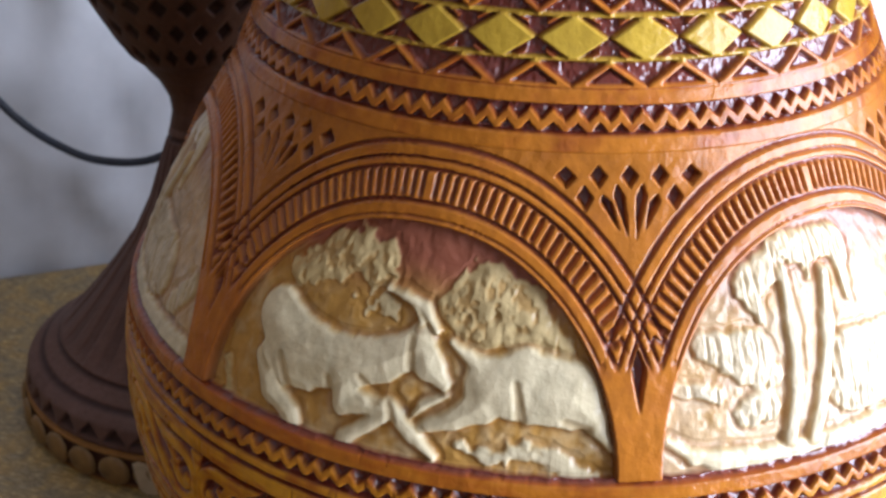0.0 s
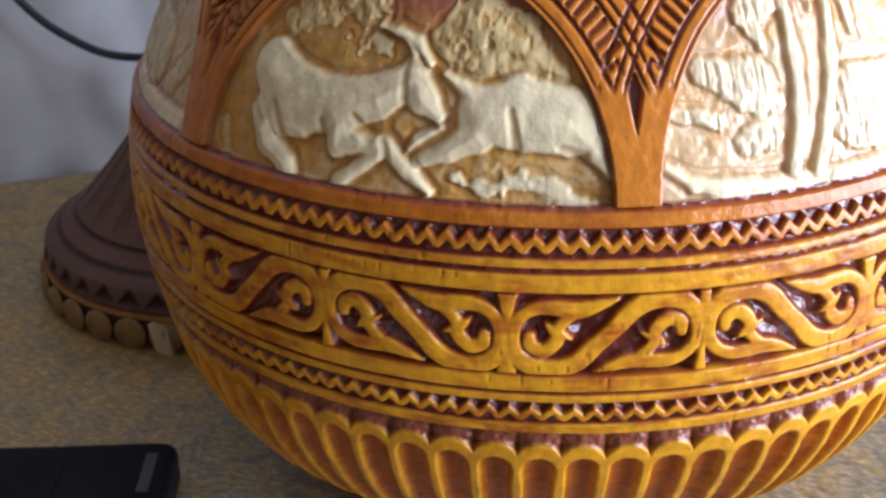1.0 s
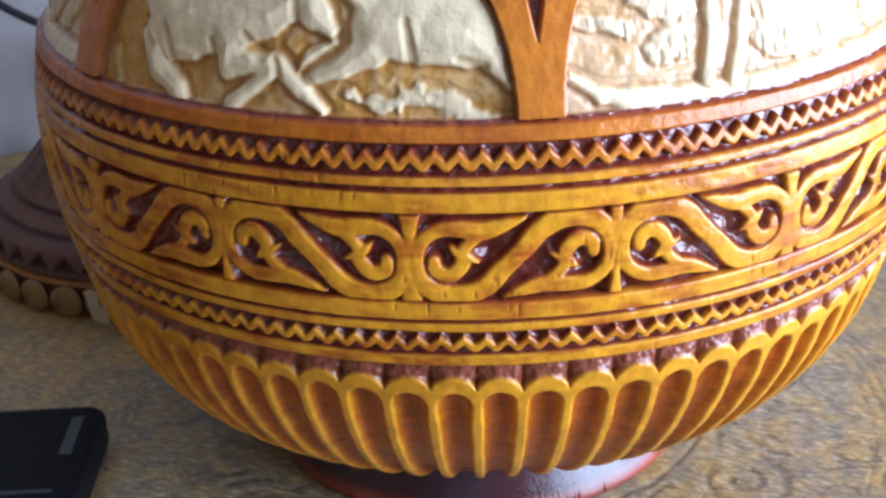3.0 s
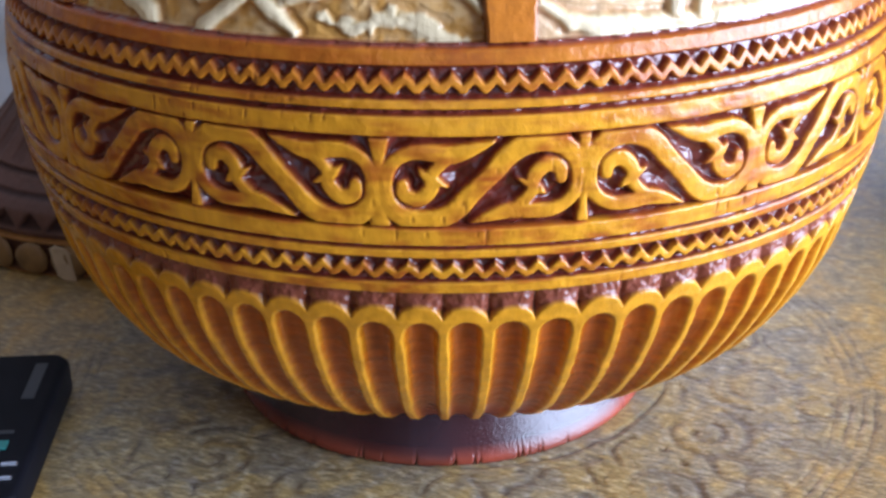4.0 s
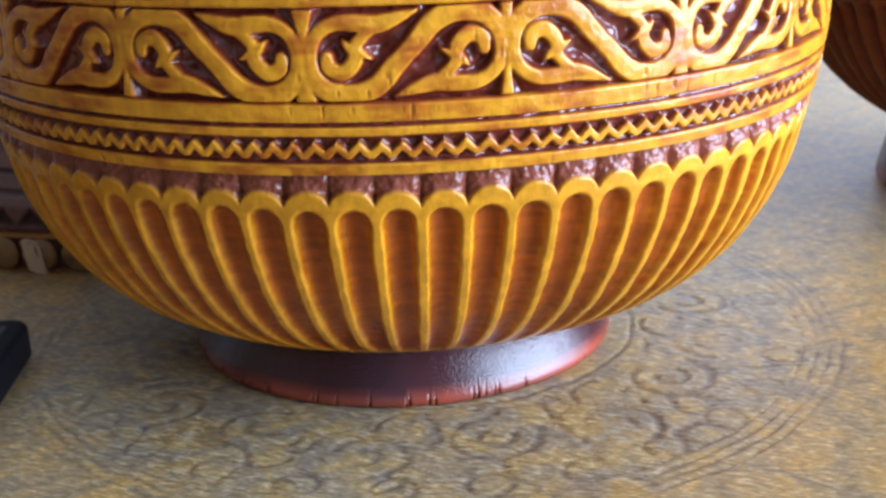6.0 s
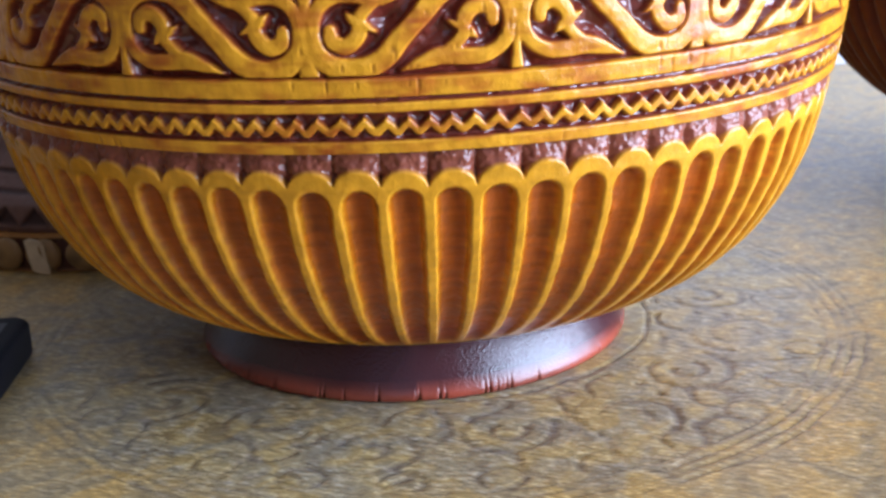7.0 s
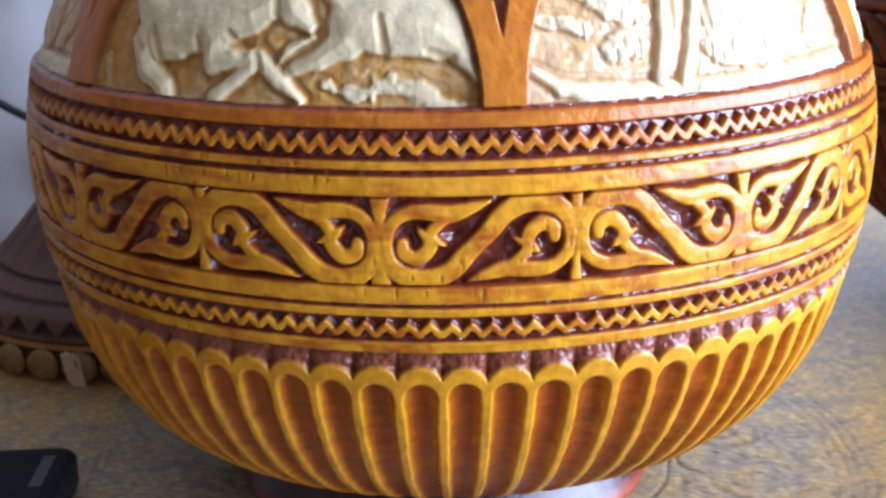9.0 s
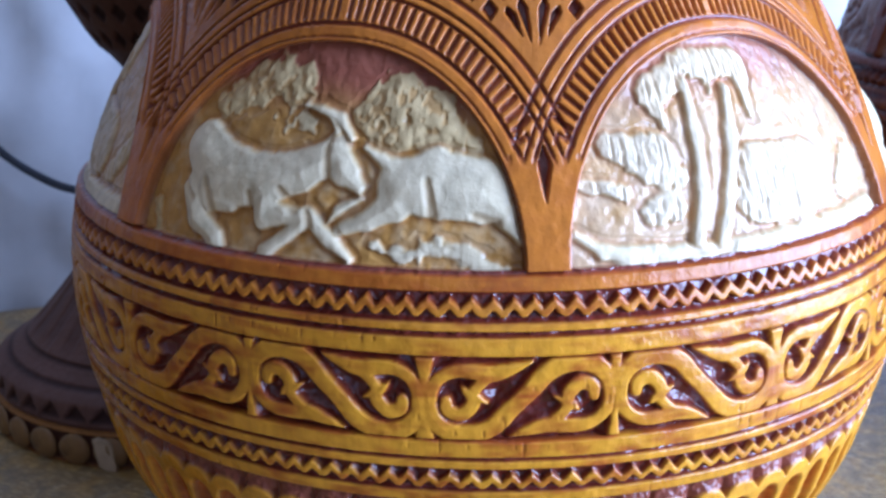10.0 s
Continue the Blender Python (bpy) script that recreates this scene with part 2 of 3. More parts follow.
def strokes(u, v, lists):
    """Largest of (half width - distance) to chains of points, lengths in panel heights."""
    best = np.full(u.shape, -1.0)
    for pts in lists:
        for (x0, y0, w0), (x1, y1, w1) in zip(pts, pts[1:]):
            ax, bx = x0 * 2.2, x1 * 2.2
            dx, dy = bx - ax, y1 - y0
            k = np.clip(((u * 2.2 - ax) * dx + (v - y0) * dy) / (dx * dx + dy * dy), 0, 1)
            d = (w0 + (w1 - w0) * k) - np.hypot(u * 2.2 - ax - k * dx, v - y0 - k * dy)
            best = np.maximum(best, d)
    return best


def scroll_mask(th, z):
    n = (th + 0.18) / (2 * np.pi / 18)
    i = np.floor(n)
    u = n - i
    v = np.clip((z - 0.812) / 0.156, -0.2, 1.2)
    odd = np.mod(i, 2) > 0.5
    u2 = np.where(odd, 1 - u, u)
    half = strokes(u2, v, [SCROLL, CURL, THORN])
    other = strokes(1 - u2, 1 - v, [SCROLL, CURL, THORN])
    best = np.maximum(half, other)
    side = np.minimum(u, 1 - u) * 2.2
    wide = np.where((u < 0.5) ^ odd, 1.0, 0.55)     # every second spindle is a broad fan
    spind = (0.03 + 0.18 * wide * np.abs(v - 0.5) ** 1.3 * 1.2) - side
    return np.maximum(best, spind)


def teeth(th, z, z0, z1, count):
    """Raised zigzag between two lines of cut triangles."""
    p = np.mod(th * count / (2 * np.pi) + 0.06 * np.sin(th * 23), 1)
    tri = 1 - 4 * np.abs(p - 0.5)
    v = (z - (z0 + z1) / 2) / ((z1 - z0) / 2)
    line = 0.5 * tri - 0.12
    m = 1 - sm(np.abs(v - line) - 0.05 * (v < line) + 0.10 * lattice(th * 90, v * 2, 9), 0.44, 0.74)
    m = m + 0.4 * (1 - m) * sm(np.abs(p - 0.5) * 2, 0.5, 0.1) * sm(v, 0.9, 0.1) * (v > line)
    return m * inside(z, z0, z1, 0.003)


def carve(th, z):
    """Height over the turned surface (units) and stain of the gourd's carving."""
    h = np.zeros(th.shape)
    c = np.empty(th.shape + (3,))
    c[:] = TAN
    r = radius(z)
    # --- flutes
    low = z < 0.668
    p = np.mod((th - 0.056) * 72 / (2 * np.pi) + 0.5, 1) - 0.5
    a = np.abs(p) * 2
    top = 0.636 - 0.034 * (1 - np.sqrt(np.clip(1 - 0.97 * a * a, 0, 1))) + 0.003 * lattice(th * 12, z * 0, 3)
    hollow_top = 0.599 - 0.036 * (1 - np.sqrt(1 - np.clip(a / 0.80, 0, 0.98) ** 2)) + 0.004 * lattice(th * 12, z * 0, 4)
    edge = 0.76 - 0.03 * sm(z, 0.5, 0.2) + 0.05 * ripple(th * 14, z * 20) + 0.05 * ripple(th * 40, z * 130, 5.0)
    m_h = (1 - sm(a, edge - 0.18, edge + 0.08)) * (1 - sm(z, hollow_top - 0.012, hollow_top + 0.006)) * sm(z, 0.11, 0.2)
    hh = -0.029 * m_h * (1 - 0.5 * np.clip(a / 0.76, 0, 1) ** 2) + 0.0015 * ripple(th * 60, z * 14) * m_h
    rim = sm(z, top - 0.004, top + 0.006)
    hh = hh * (1 - rim) + rim * (-0.026 + 0.021 * np.sqrt(np.clip(1 - a * a, 0, 1)) * (1 - 0.5 * sm(z, 0.63, 0.67)) + 0.004 * ripple(th * 320, z * 320, 2.0))
    cc = np.empty(c.shape)
    cc[:] = YEL
    tone = a * 1.1 + 0.16 * ripple(th * 90, z * 120, 4.0) + 0.08 * p
    cc = blend(cc, sm(m_h, 0.15, 0.6) * sm(tone, 0.92, 0.66), ORA)
    cc = blend(cc, sm(m_h, 0.3, 0.8) * sm(tone, 0.76, 0.34), GOUGE)
    streak = ripple(th * 40, z * 300, 8.0)
    cc = cc * (1 + 0.30 * streak * sm(m_h, 0.3, 0.9))[..., None]
    cc = cc * (1 + 0.2 * ripple(th * 70, z * 150, 1.3) * (1 - m_h))[..., None]
    cc = blend(cc, rim, (0.22, 0.062, 0.034))
    h = np.where(low, hh, h)
    c = np.where(low[..., None], cc, c)
    # --- bands between
    mid = (z >= 0.668) & (z < 1.124)
    m = np.maximum.reduce([inside(z, 0.668, 0.694), inside(z, 0.744, 0.763), inside(z, 0.770, 0.806), inside(z, 0.972, 1.009), inside(z, 1.018, 1.035, 0.006), inside(z, 1.090, 1.119),
                           teeth(th, z, 0.701, 0.737, 162), teeth(th, z, 1.044, 1.082, 162)])
    sc = (z > 0.80) & (z < 0.98)
    s = np.zeros(th.shape)
    s[sc] = scroll_mask(th[sc], z[sc])
    ms = sm(s, -0.03, 0.02) * inside(z, 0.808, 0.970, 0.002)
    m = np.maximum(m, ms)
    depth = 0.014 + (0.002 + 0.085 * np.clip(-s, 0, 0.17)) * inside(z, 0.80, 0.978) + 0.003 * np.maximum(inside(z, 0.697, 0.739), inside(z, 1.040, 1.086))
    hh = -depth * (1 - m) + 0.0012 * ms * np.clip(s / 0.1, 0, 1) + 0.006 * ripple(th * 130, z * 130) * (1 - m) + 0.0012 * ripple(th * 50, z * 120, 3.0)
    cc = np.empty(c.shape)
    cc[:] = DEEP
    up = blend(np.broadcast_to(np.array(YEL), c.shape), sm(z, 0.98, 1.12), TAN)
    worn = m + 0.22 * ripple(th * 60, z * 190, 6.0) * (m > 0.3)
    cc = blend(cc, sm(worn, 0.4, 0.85), (0.33, 0.075, 0.006))
    cc = cc + (up - cc) * sm(worn + 0.12 * ripple(th * 22, z * 60, 7.0), 0.74, 1.12)[..., None]
    nick = sm(lattice(th * 210, z * 34, 11), 0.66, 0.95) * sm(lattice(th * 7, z * 9, 12), 0.0, 0.6)
    hh = hh - 0.0025 * nick * m
    cc = blend(cc, nick * m * 0.55, (0.16, 0.03, 0.006))
    h = np.where(mid, hh, h)
    c = np.where(mid[..., None], cc, c)
    # --- arcade
    arc = (z >= 1.124) & (z < 1.637)
    if arc.any():
        ha, ca = arcade(th[arc], z[arc], r[arc])
        h[arc], c[arc] = ha, ca
    # --- collar
    hi = z >= 1.637
    m = np.maximum.reduce([inside(z, 1.638, 1.666), inside(z, 1.714, 1.741), teeth(th, z, 1.671, 1.709, 108), inside(z, 1.900, 1.93), inside(z, 1.95, 2.02), inside(z, 2.04, 2.4)])
    q = np.mod((th + 0.001) / (2 * np.pi / 31) , 1)              # 0 at the side corners of the diamonds
    tri = 1 - 2 * np.abs(q - 0.5)                                   # 0 at corners, 1 at middles
    for zc, sgn in ((1.744, 1), (1.860, -1)):
        v = (z - zc) / 0.042 if sgn > 0 else (1.902 - z) / 0.042
        peak = 1 - tri                                              # triangles stand under the diamonds' corners
        d = peak * 1.02 - v
        bar = inside(d, -0.02, 0.30, 0.12) + inside(v, -0.1, 0.10, 0.1) * (peak > 0.05)
        m = np.maximum(m, np.clip(bar, 0, 1) * inside(v, -0.08, 1.1, 0.05))
        m = np.maximum(m, 0.45 * sm(d, 0.4, 0.5) * inside(v, 0.1, 0.8, 0.1))
    dia = tri * 0.040 - np.abs(z - 1.822)
    m = np.maximum(m, inside(z, 1.784, 1.790, 0.004) * 0.8)
    m = np.maximum(m, inside(z, 1.855, 1.861, 0.004) * 0.8)
    bandm = inside(z, 1.788, 1.857, 0.003)
    md = sm(dia, -0.002, 0.004)
    line = inside(tri * 0.035 + 0.012 - np.abs(z - 1.822), -0.006, 0.002, 0.004) * (tri > 0.25)
    m = np.maximum(m, bandm * np.maximum(md, np.clip(line, 0, 1) * 0.8))
    hh = -0.015 * (1 - m) + 0.004 * ripple(th * 170, z * 170) * (1 - m)
    cc = np.empty(c.shape)
    cc[:] = DEEP
    cc = blend(cc, sm(m, 0.45, 0.85), (0.28, 0.06, 0.008))
    cc = blend(cc, sm(m + 0.2 * ripple(th * 50, z * 120, 5.0), 0.76, 1.1), TAN)
    cc = blend(cc, np.maximum(md * bandm, 0.8 * np.maximum(inside(z, 1.782, 1.791, 0.003), inside(z, 1.854, 1.863, 0.003))), LEMON)
    h = np.where(hi, hh, h)
    c = np.where(hi[..., None], cc, c)
    return h, c


# reliefs in the arches: masses as (angle, height, angle, height, radius)
BEAST = [(-0.727, 1.3, -0.664, 1.254, 0.049, 0.062), (-0.664, 1.254, -0.547, 1.253, 0.062, 0.048), (-0.547, 1.253, -0.452, 1.279, 0.048, 0.037), (-0.452, 1.279, -0.389, 1.312, 0.037, 0.03),
         (-0.727, 1.224, -0.699, 1.169, 0.03, 0.024), (-0.699, 1.169, -0.646, 1.141, 0.024, 0.02), (-0.646, 1.141, -0.615, 1.101, 0.02, 0.013), (-0.665, 1.211, -0.612, 1.202, 0.028, 0.016),
         (-0.531, 1.221, -0.53, 1.191, 0.031, 0.025), (-0.525, 1.196, -0.432, 1.201, 0.025, 0.015), (-0.429, 1.193, -0.518, 1.13, 0.014, 0.016), (-0.43, 1.201, -0.382, 1.167, 0.017, 0.015),
         (-0.382, 1.167, -0.333, 1.132, 0.015, 0.009)]
MUZZLE = [(-0.388, 1.328, -0.363, 1.286, 0.024, 0.029), (-0.364, 1.29, -0.326, 1.256, 0.028, 0.013)]
HORN = [(-0.355, 1.34, -0.387, 1.37, 0.008, 0.009), (-0.387, 1.37, -0.437, 1.386, 0.009, 0.008), (-0.437, 1.386, -0.48, 1.391, 0.008, 0.006), (-0.39, 1.35, -0.407, 1.369, 0.009, 0.005)]
CREASE = [(-0.684, 1.241, -0.654, 1.181, 0.005, 0.007), (-0.568, 1.229, -0.547, 1.160, 0.004, 0.007), (-0.186, 1.276, -0.174, 1.217, 0.004, 0.007), (-0.498, 1.244, -0.460, 1.210, 0.004, 0.006),
          (-0.405, 1.329, -0.399, 1.280, 0.004, 0.006), (-0.763, 1.244, -0.716, 1.206, 0.003, 0.004), (-0.091, 1.218, -0.049, 1.204, 0.004, 0.006), (-0.432, 1.212, -0.420, 1.183, 0.004, 0.005)]
CREST = [(-0.552, 1.364, -0.512, 1.352, 0.005, 0.010), (-0.522, 1.374, -0.486, 1.36, 0.005, 0.011), (-0.494, 1.378, -0.455, 1.362, 0.006, 0.012), (-0.515, 1.345, -0.455, 1.352, 0.010, 0.012)]
FALLEN = [(-0.241, 1.264, -0.168, 1.27, 0.048, 0.06), (-0.168, 1.27, -0.082, 1.259, 0.06, 0.056), (-0.082, 1.259, -0.036, 1.222, 0.056, 0.026), (-0.032, 1.213, -0.002, 1.17, 0.02, 0.007),
          (-0.25, 1.234, -0.301, 1.203, 0.036, 0.018), (-0.301, 1.203, -0.361, 1.18, 0.018, 0.013), (-0.321, 1.239, -0.366, 1.216, 0.008, 0.008), (-0.366, 1.216, -0.385, 1.192, 0.008, 0.005),
          (-0.323, 1.326, -0.258, 1.294, 0.006, 0.018)]
GRASS_A = [(-0.289, 1.158, -0.241, 1.141, 0.008, 0.012), (-0.241, 1.141, -0.16, 1.154, 0.012, 0.013), (-0.16, 1.154, -0.087, 1.138, 0.013, 0.014), (-0.087, 1.138, -0.023, 1.117, 0.014, 0.013),
           (-0.186, 1.166, -0.129, 1.165, 0.006, 0.008)]
BUSH_A = [(-0.708, 1.377, -0.615, 1.424, 0.028, 0.038), (-0.615, 1.424, -0.502, 1.434, 0.038, 0.029), (-0.581, 1.482, -0.561, 1.445, 0.004, 0.019), (-0.517, 1.402, -0.477, 1.404, 0.021, 0.012),
          (-0.33, 1.377, -0.266, 1.404, 0.03, 0.046), (-0.266, 1.408, -0.178, 1.381, 0.046, 0.042), (-0.177, 1.375, -0.09, 1.329, 0.042, 0.02), (-0.288, 1.347, -0.152, 1.346, 0.026, 0.026),
          (-0.834, 1.177, -0.818, 1.11, 0.01, 0.009)]
TREE_B = [(0.4, 1.424, 0.396, 1.337, 0.013, 0.015), (0.396, 1.337, 0.387, 1.249, 0.015, 0.013), (0.387, 1.249, 0.359, 1.157, 0.013, 0.016), (0.512, 1.407, 0.489, 1.329, 0.013, 0.015),
          (0.489, 1.329, 0.453, 1.232, 0.015, 0.015), (0.453, 1.232, 0.414, 1.148, 0.015, 0.016)]
CROWN_B = [(0.297, 1.415, 0.368, 1.436, 0.026, 0.031), (0.315, 1.39, 0.332, 1.356, 0.019, 0.01), (0.394, 1.459, 0.563, 1.454, 0.026, 0.03), (0.474, 1.44, 0.47, 1.41, 0.018, 0.007),
           (0.576, 1.445, 0.569, 1.362, 0.025, 0.012)]
GROUND_B = [(0.102, 1.181, 0.155, 1.149, 0.008, 0.012), (0.155, 1.149, 0.21, 1.141, 0.012, 0.017), (0.21, 1.141, 0.363, 1.126, 0.017, 0.024), (0.363, 1.126, 0.579, 1.123, 0.024, 0.027),
            (0.579, 1.123, 0.919, 1.123, 0.027, 0.035)]
MASS_B = [(0.185, 1.328, 0.289, 1.3, 0.023, 0.045), (0.289, 1.3, 0.333, 1.268, 0.045, 0.023), (0.121, 1.266, 0.211, 1.247, 0.012, 0.016), (0.271, 1.21, 0.321, 1.215, 0.025, 0.025),
          (0.535, 1.263, 0.697, 1.232, 0.049, 0.068), (0.516, 1.213, 0.656, 1.193, 0.047, 0.046), (0.882, 1.248, 0.817, 1.191, 0.025, 0.027)]


def arch_frame(th):
    """Centre and half width of the arch over each angle."""
    t = np.mod(th - EDGES[0], 2 * np.pi) + EDGES[0]
    e = np.array(EDGES + [EDGES[0] + 2 * np.pi])
    i = np.clip(np.searchsorted(e, t, "right") - 1, 0, len(e) - 2)
    return i, t - (e[i] + e[i + 1]) / 2, (e[i + 1] - e[i]) / 2


def arch_e(dx, half, z):
    A = half - 0.04
    return ((np.abs(dx) / A) ** 2.25 + (np.clip(z - 1.12, 0, None) / 0.388) ** 2.25) ** (1 / 2.25)


def arcade(th, z, r):
    i, dx, half = arch_frame(th)
    e = arch_e(dx, half, z)
    e2 = arch_e(2 * half - np.abs(dx), half, z)        # the neighbouring arch
    h = np.zeros(th.shape)
    c = np.empty(th.shape + (3,))
    c[:] = TAN
    over = 1 - sm(e2, 1.26, 1.30)                      # the two hatched bands cross here
    phi = np.arctan2((z - 1.12) / 0.388, np.abs(dx) / (half - 0.04))
    bars = sm(np.sin(phi * 138), -0.75, 0.35)
    hatch = inside(e, 1.095, 1.20, 0.012)
    ht = -0.012 * hatch * (1 - over) * (1 - bars)
    ch = hatch * (1 - over) * (1 - bars)
    # grooves along the arches, running on through the crossing
    g = np.zeros(th.shape)
    for k, w in ((1.018, 0.006), (1.078, 0.012), (1.212, 0.010), (1.255, 0.008), (1.318, 0.012)):
        for ee in (e, e2):
            g = np.maximum(g, (1 - sm(np.abs(ee - k), w * 0.5, w * 1.1)) * sm(z, 1.30, 1.33))
        g = np.maximum(g, (1 - sm(np.abs(e - k), w * 0.5, w * 1.1)) * (e2 > 1.33))
    g = g * np.maximum(sm(np.minimum(e, e2), 1.06, 1.07), 0.5 * (np.abs(e - 1.018) < 0.02))
    # lattice in the crossing
    lat = over * (np.abs(dx) > half - 0.2) * sm(z, 1.33, 1.35)
    for ee in (e, e2):
        g = np.maximum(g, (1 - sm(np.abs(ee - 1.145), 0.005, 0.012)) * lat)
    # dark kite at the foot of the crossing and fan of cut diamonds above it
    px = (half - np.abs(dx)) * np.sign(-dx) * r
    kite = np.minimum(1, 0.014 * np.clip((z - 1.235) / 0.07, 0, 1) * np.clip((1.345 - z) / 0.035, 0, 1) - np.abs(px))
    dark = sm(kite, 0.0, 0.004)
    for x0, z0, w, hgt in ((0, 1.600, 0.016, 0.018), (0.056, 1.600, 0.016, 0.018), (-0.056, 1.600, 0.016, 0.018), (0.115, 1.598, 0.02, 0.017), (-0.115, 1.598, 0.02, 0.017),
                           (0.082, 1.566, 0.016, 0.02), (-0.082, 1.566, 0.016, 0.02)):
        dark = np.maximum(dark, sm(1 - np.abs(px - x0) / w - np.abs(z - z0) / hgt, -0.05, 0.2))
    for x0, x1, z0, z1 in ((0.024, 0.006, 1.588, 1.50), (-0.024, -0.006, 1.588, 1.50), (0.05, 0.022, 1.572, 1.515), (-0.05, -0.022, 1.572, 1.515)):
        k = np.clip((z - z1) / (z0 - z1), -0.1, 1.1)
        w = 0.014 * np.clip(k, 0, 1) * np.clip((1.02 - k) / 0.25, 0, 1)
        dark = np.maximum(dark, sm(w - np.abs(px - (x1 + (x0 - x1) * k)), 0.0, 0.003) * inside(z, z1, z0, 0.004))
    out = np.minimum(e, e2)
    dark = dark * (out > 1.0)
    h = ht - 0.010 * g - 0.020 * dark - 0.003 * sm(out, 1.32, 1.33) + 0.0012 * ripple(th * 60, z * 60, 3.0)
    c = blend(c, ch, (0.27, 0.075, 0.028))
    c = blend(c, sm(ripple(th * 40, z * 60, 8.0), -0.2, 0.6) * 0.6, (0.37, 0.105, 0.014))
    c = blend(c, np.clip(g * 1.3, 0, 1) * 0.9, (0.17, 0.03, 0.018))
    c = blend(c, sm(out, 1.315, 1.33) * (1 - dark) * 0.5, (0.38, 0.13, 0.012))
    c = blend(c, dark, DEEP)
    # --- sunk picture field
    f = 1 - sm(e, 0.985, 1.0)
    tt = np.where(i == 1, th, np.where(i == 2, th, np.where(np.mod(i, 2) == 1, dx - 0.433, dx + 0.527)))
    pict = np.mod(i, 2) == 1
    rad = 0.95
    soft_a = [capsules(tt, z, rad, s, 0.004) for s in (BEAST + MUZZLE, FALLEN, CREST, HORN)]
    grass_a, bush_a = capsules(tt, z, rad, GRASS_A), capsules(tt, z, rad, BUSH_A)
    tree_b, crown_b, ground_b, mass_b = (capsules(tt, z, rad, s) for s in (TREE_B, CROWN_B, GROUND_B, MASS_B))
    rough = ripple(th * 150, z * 150, 1.0)
    leaf = ripple(th * 260, z * 150, 2.0)
    fieldh = np.full(th.shape, -0.024) + 0.0022 * rough
    fc = np.empty(c.shape)
    fc[:] = OCHRE
    fc = blend(fc, sm(z + 0.04 * ripple(th * 20, z * 9), 1.36, 1.45), ROSE)
    fc = blend(fc, np.clip(0.2 + 0.8 * rough + 0.7 * ripple(th * 30, z * 45, 4.0), 0, 1) * sm(z, 1.42, 1.30) * 0.42, CREAM)
    pale = np.clip(0.55 + 0.5 * ripple(th * 60, z * 60, 7.0), 0, 1) * (1 - pict)
    fc = blend(fc, pale * (1 - 0.45 * sm(z, 1.34, 1.42)), (0.60, 0.46, 0.31))

    def raise_(fieldh, fc, d, hgt, colour, ragged, who, edge=0.008, ink=0.35):
        d = d + ragged * rough
        k = sm(d, -0.003, edge) * who
        dome = sm(d, -0.01, 0.06)
        nh = fieldh + k * (-0.024 + 0.82 * hgt * (0.4 + 0.6 * dome) - fieldh)
        fc = blend(fc, inside(d, -0.007, 0.001, 0.006) * who * ink * (1 + 0.8 * rough), (0.34, 0.13, 0.03))
        return nh - 0.003 * inside(d, -0.012, 0.0, 0.006) * who, blend(blend(fc, sm(d, -0.001, 0.003) * who, (0.57, 0.40, 0.17)), sm(d + 0.003 * rough, -0.001, 0.006) * who, colour)

    A, B = pict * 1.0, 1.0 - pict
    fieldh, fc = raise_(fieldh, fc, bush_a, 0.012, (0.56, 0.42, 0.2), 0.012, A, 0.03, 0.1)
    speck = sm(ripple(th * 190, z * 190, 3.3), -0.1, 0.5) * sm(bush_a, 0.0, 0.01) * A
    fieldh = fieldh - 0.0035 * speck
    fc = blend(fc, speck * 0.6, (0.47, 0.25, 0.06))
    fieldh, fc = raise_(fieldh, fc, grass_a, 0.009, CREAM, 0.012, A, 0.014, 0.2)
    fieldh, fc = raise_(fieldh, fc, mass_b, 0.012, (0.66, 0.55, 0.37), 0.007, B)
    fieldh, fc = raise_(fieldh, fc, crown_b, 0.016, (0.64, 0.52, 0.33), 0.006, B)
    fieldh = fieldh + 0.0025 * leaf * sm(np.maximum(crown_b, mass_b), 0, 0.01) * B
    fieldh, fc = raise_(fieldh, fc, ground_b, 0.020, CREAM, 0.003, B)
    fieldh, fc = raise_(fieldh, fc, tree_b, 0.024, (0.68, 0.57, 0.38), 0.001, B, 0.006)
    comb = sm(lattice(th * 150, z * 16, 21), 0.1, 0.6) * sm(np.maximum(crown_b, mass_b), 0, 0.01) * B
    fieldh = fieldh - 0.003 * comb                     # knife strokes down the foliage
    fc = blend(fc, comb * 0.35, (0.45, 0.28, 0.12))
    fieldh, fc = raise_(fieldh, fc, soft_a[2] - 0.004, 0.008, (0.62, 0.5, 0.28), 0.02, A, 0.03, 0.05)
    fieldh, fc = raise_(fieldh, fc, soft_a[1], 0.025, CREAM, 0.001, A)
    muscle = 0.0022 * ripple(th * 26, z * 26, 2.2)
    fieldh, fc = raise_(fieldh, fc, soft_a[0], 0.027, CREAM, 0.001, A)
    fold = sm(capsules(tt, z, rad, CREASE, 0.003), -0.008, 0.004) * A
    fieldh = fieldh - 0.005 * fold
    fc = blend(fc, 0.4 * fold, (0.45, 0.28, 0.1))
    fieldh, fc = raise_(fieldh, fc, soft_a[3], 0.026, CREAM, 0.001, A, 0.006)
    fieldh = fieldh + 0.0012 * ripple(th * 90, z * 90, 6.0) + muscle * sm(np.maximum(soft_a[0], soft_a[1]), 0, 0.02) * A
    grime = sm(ripple(th * 70, z * 70, 9.0), 0.1, 0.7)
    fc = fc * (1 - 0.16 * grime)[..., None] * np.array([1.0, 0.985, 0.93])
    fieldh = np.minimum(fieldh, -0.002)
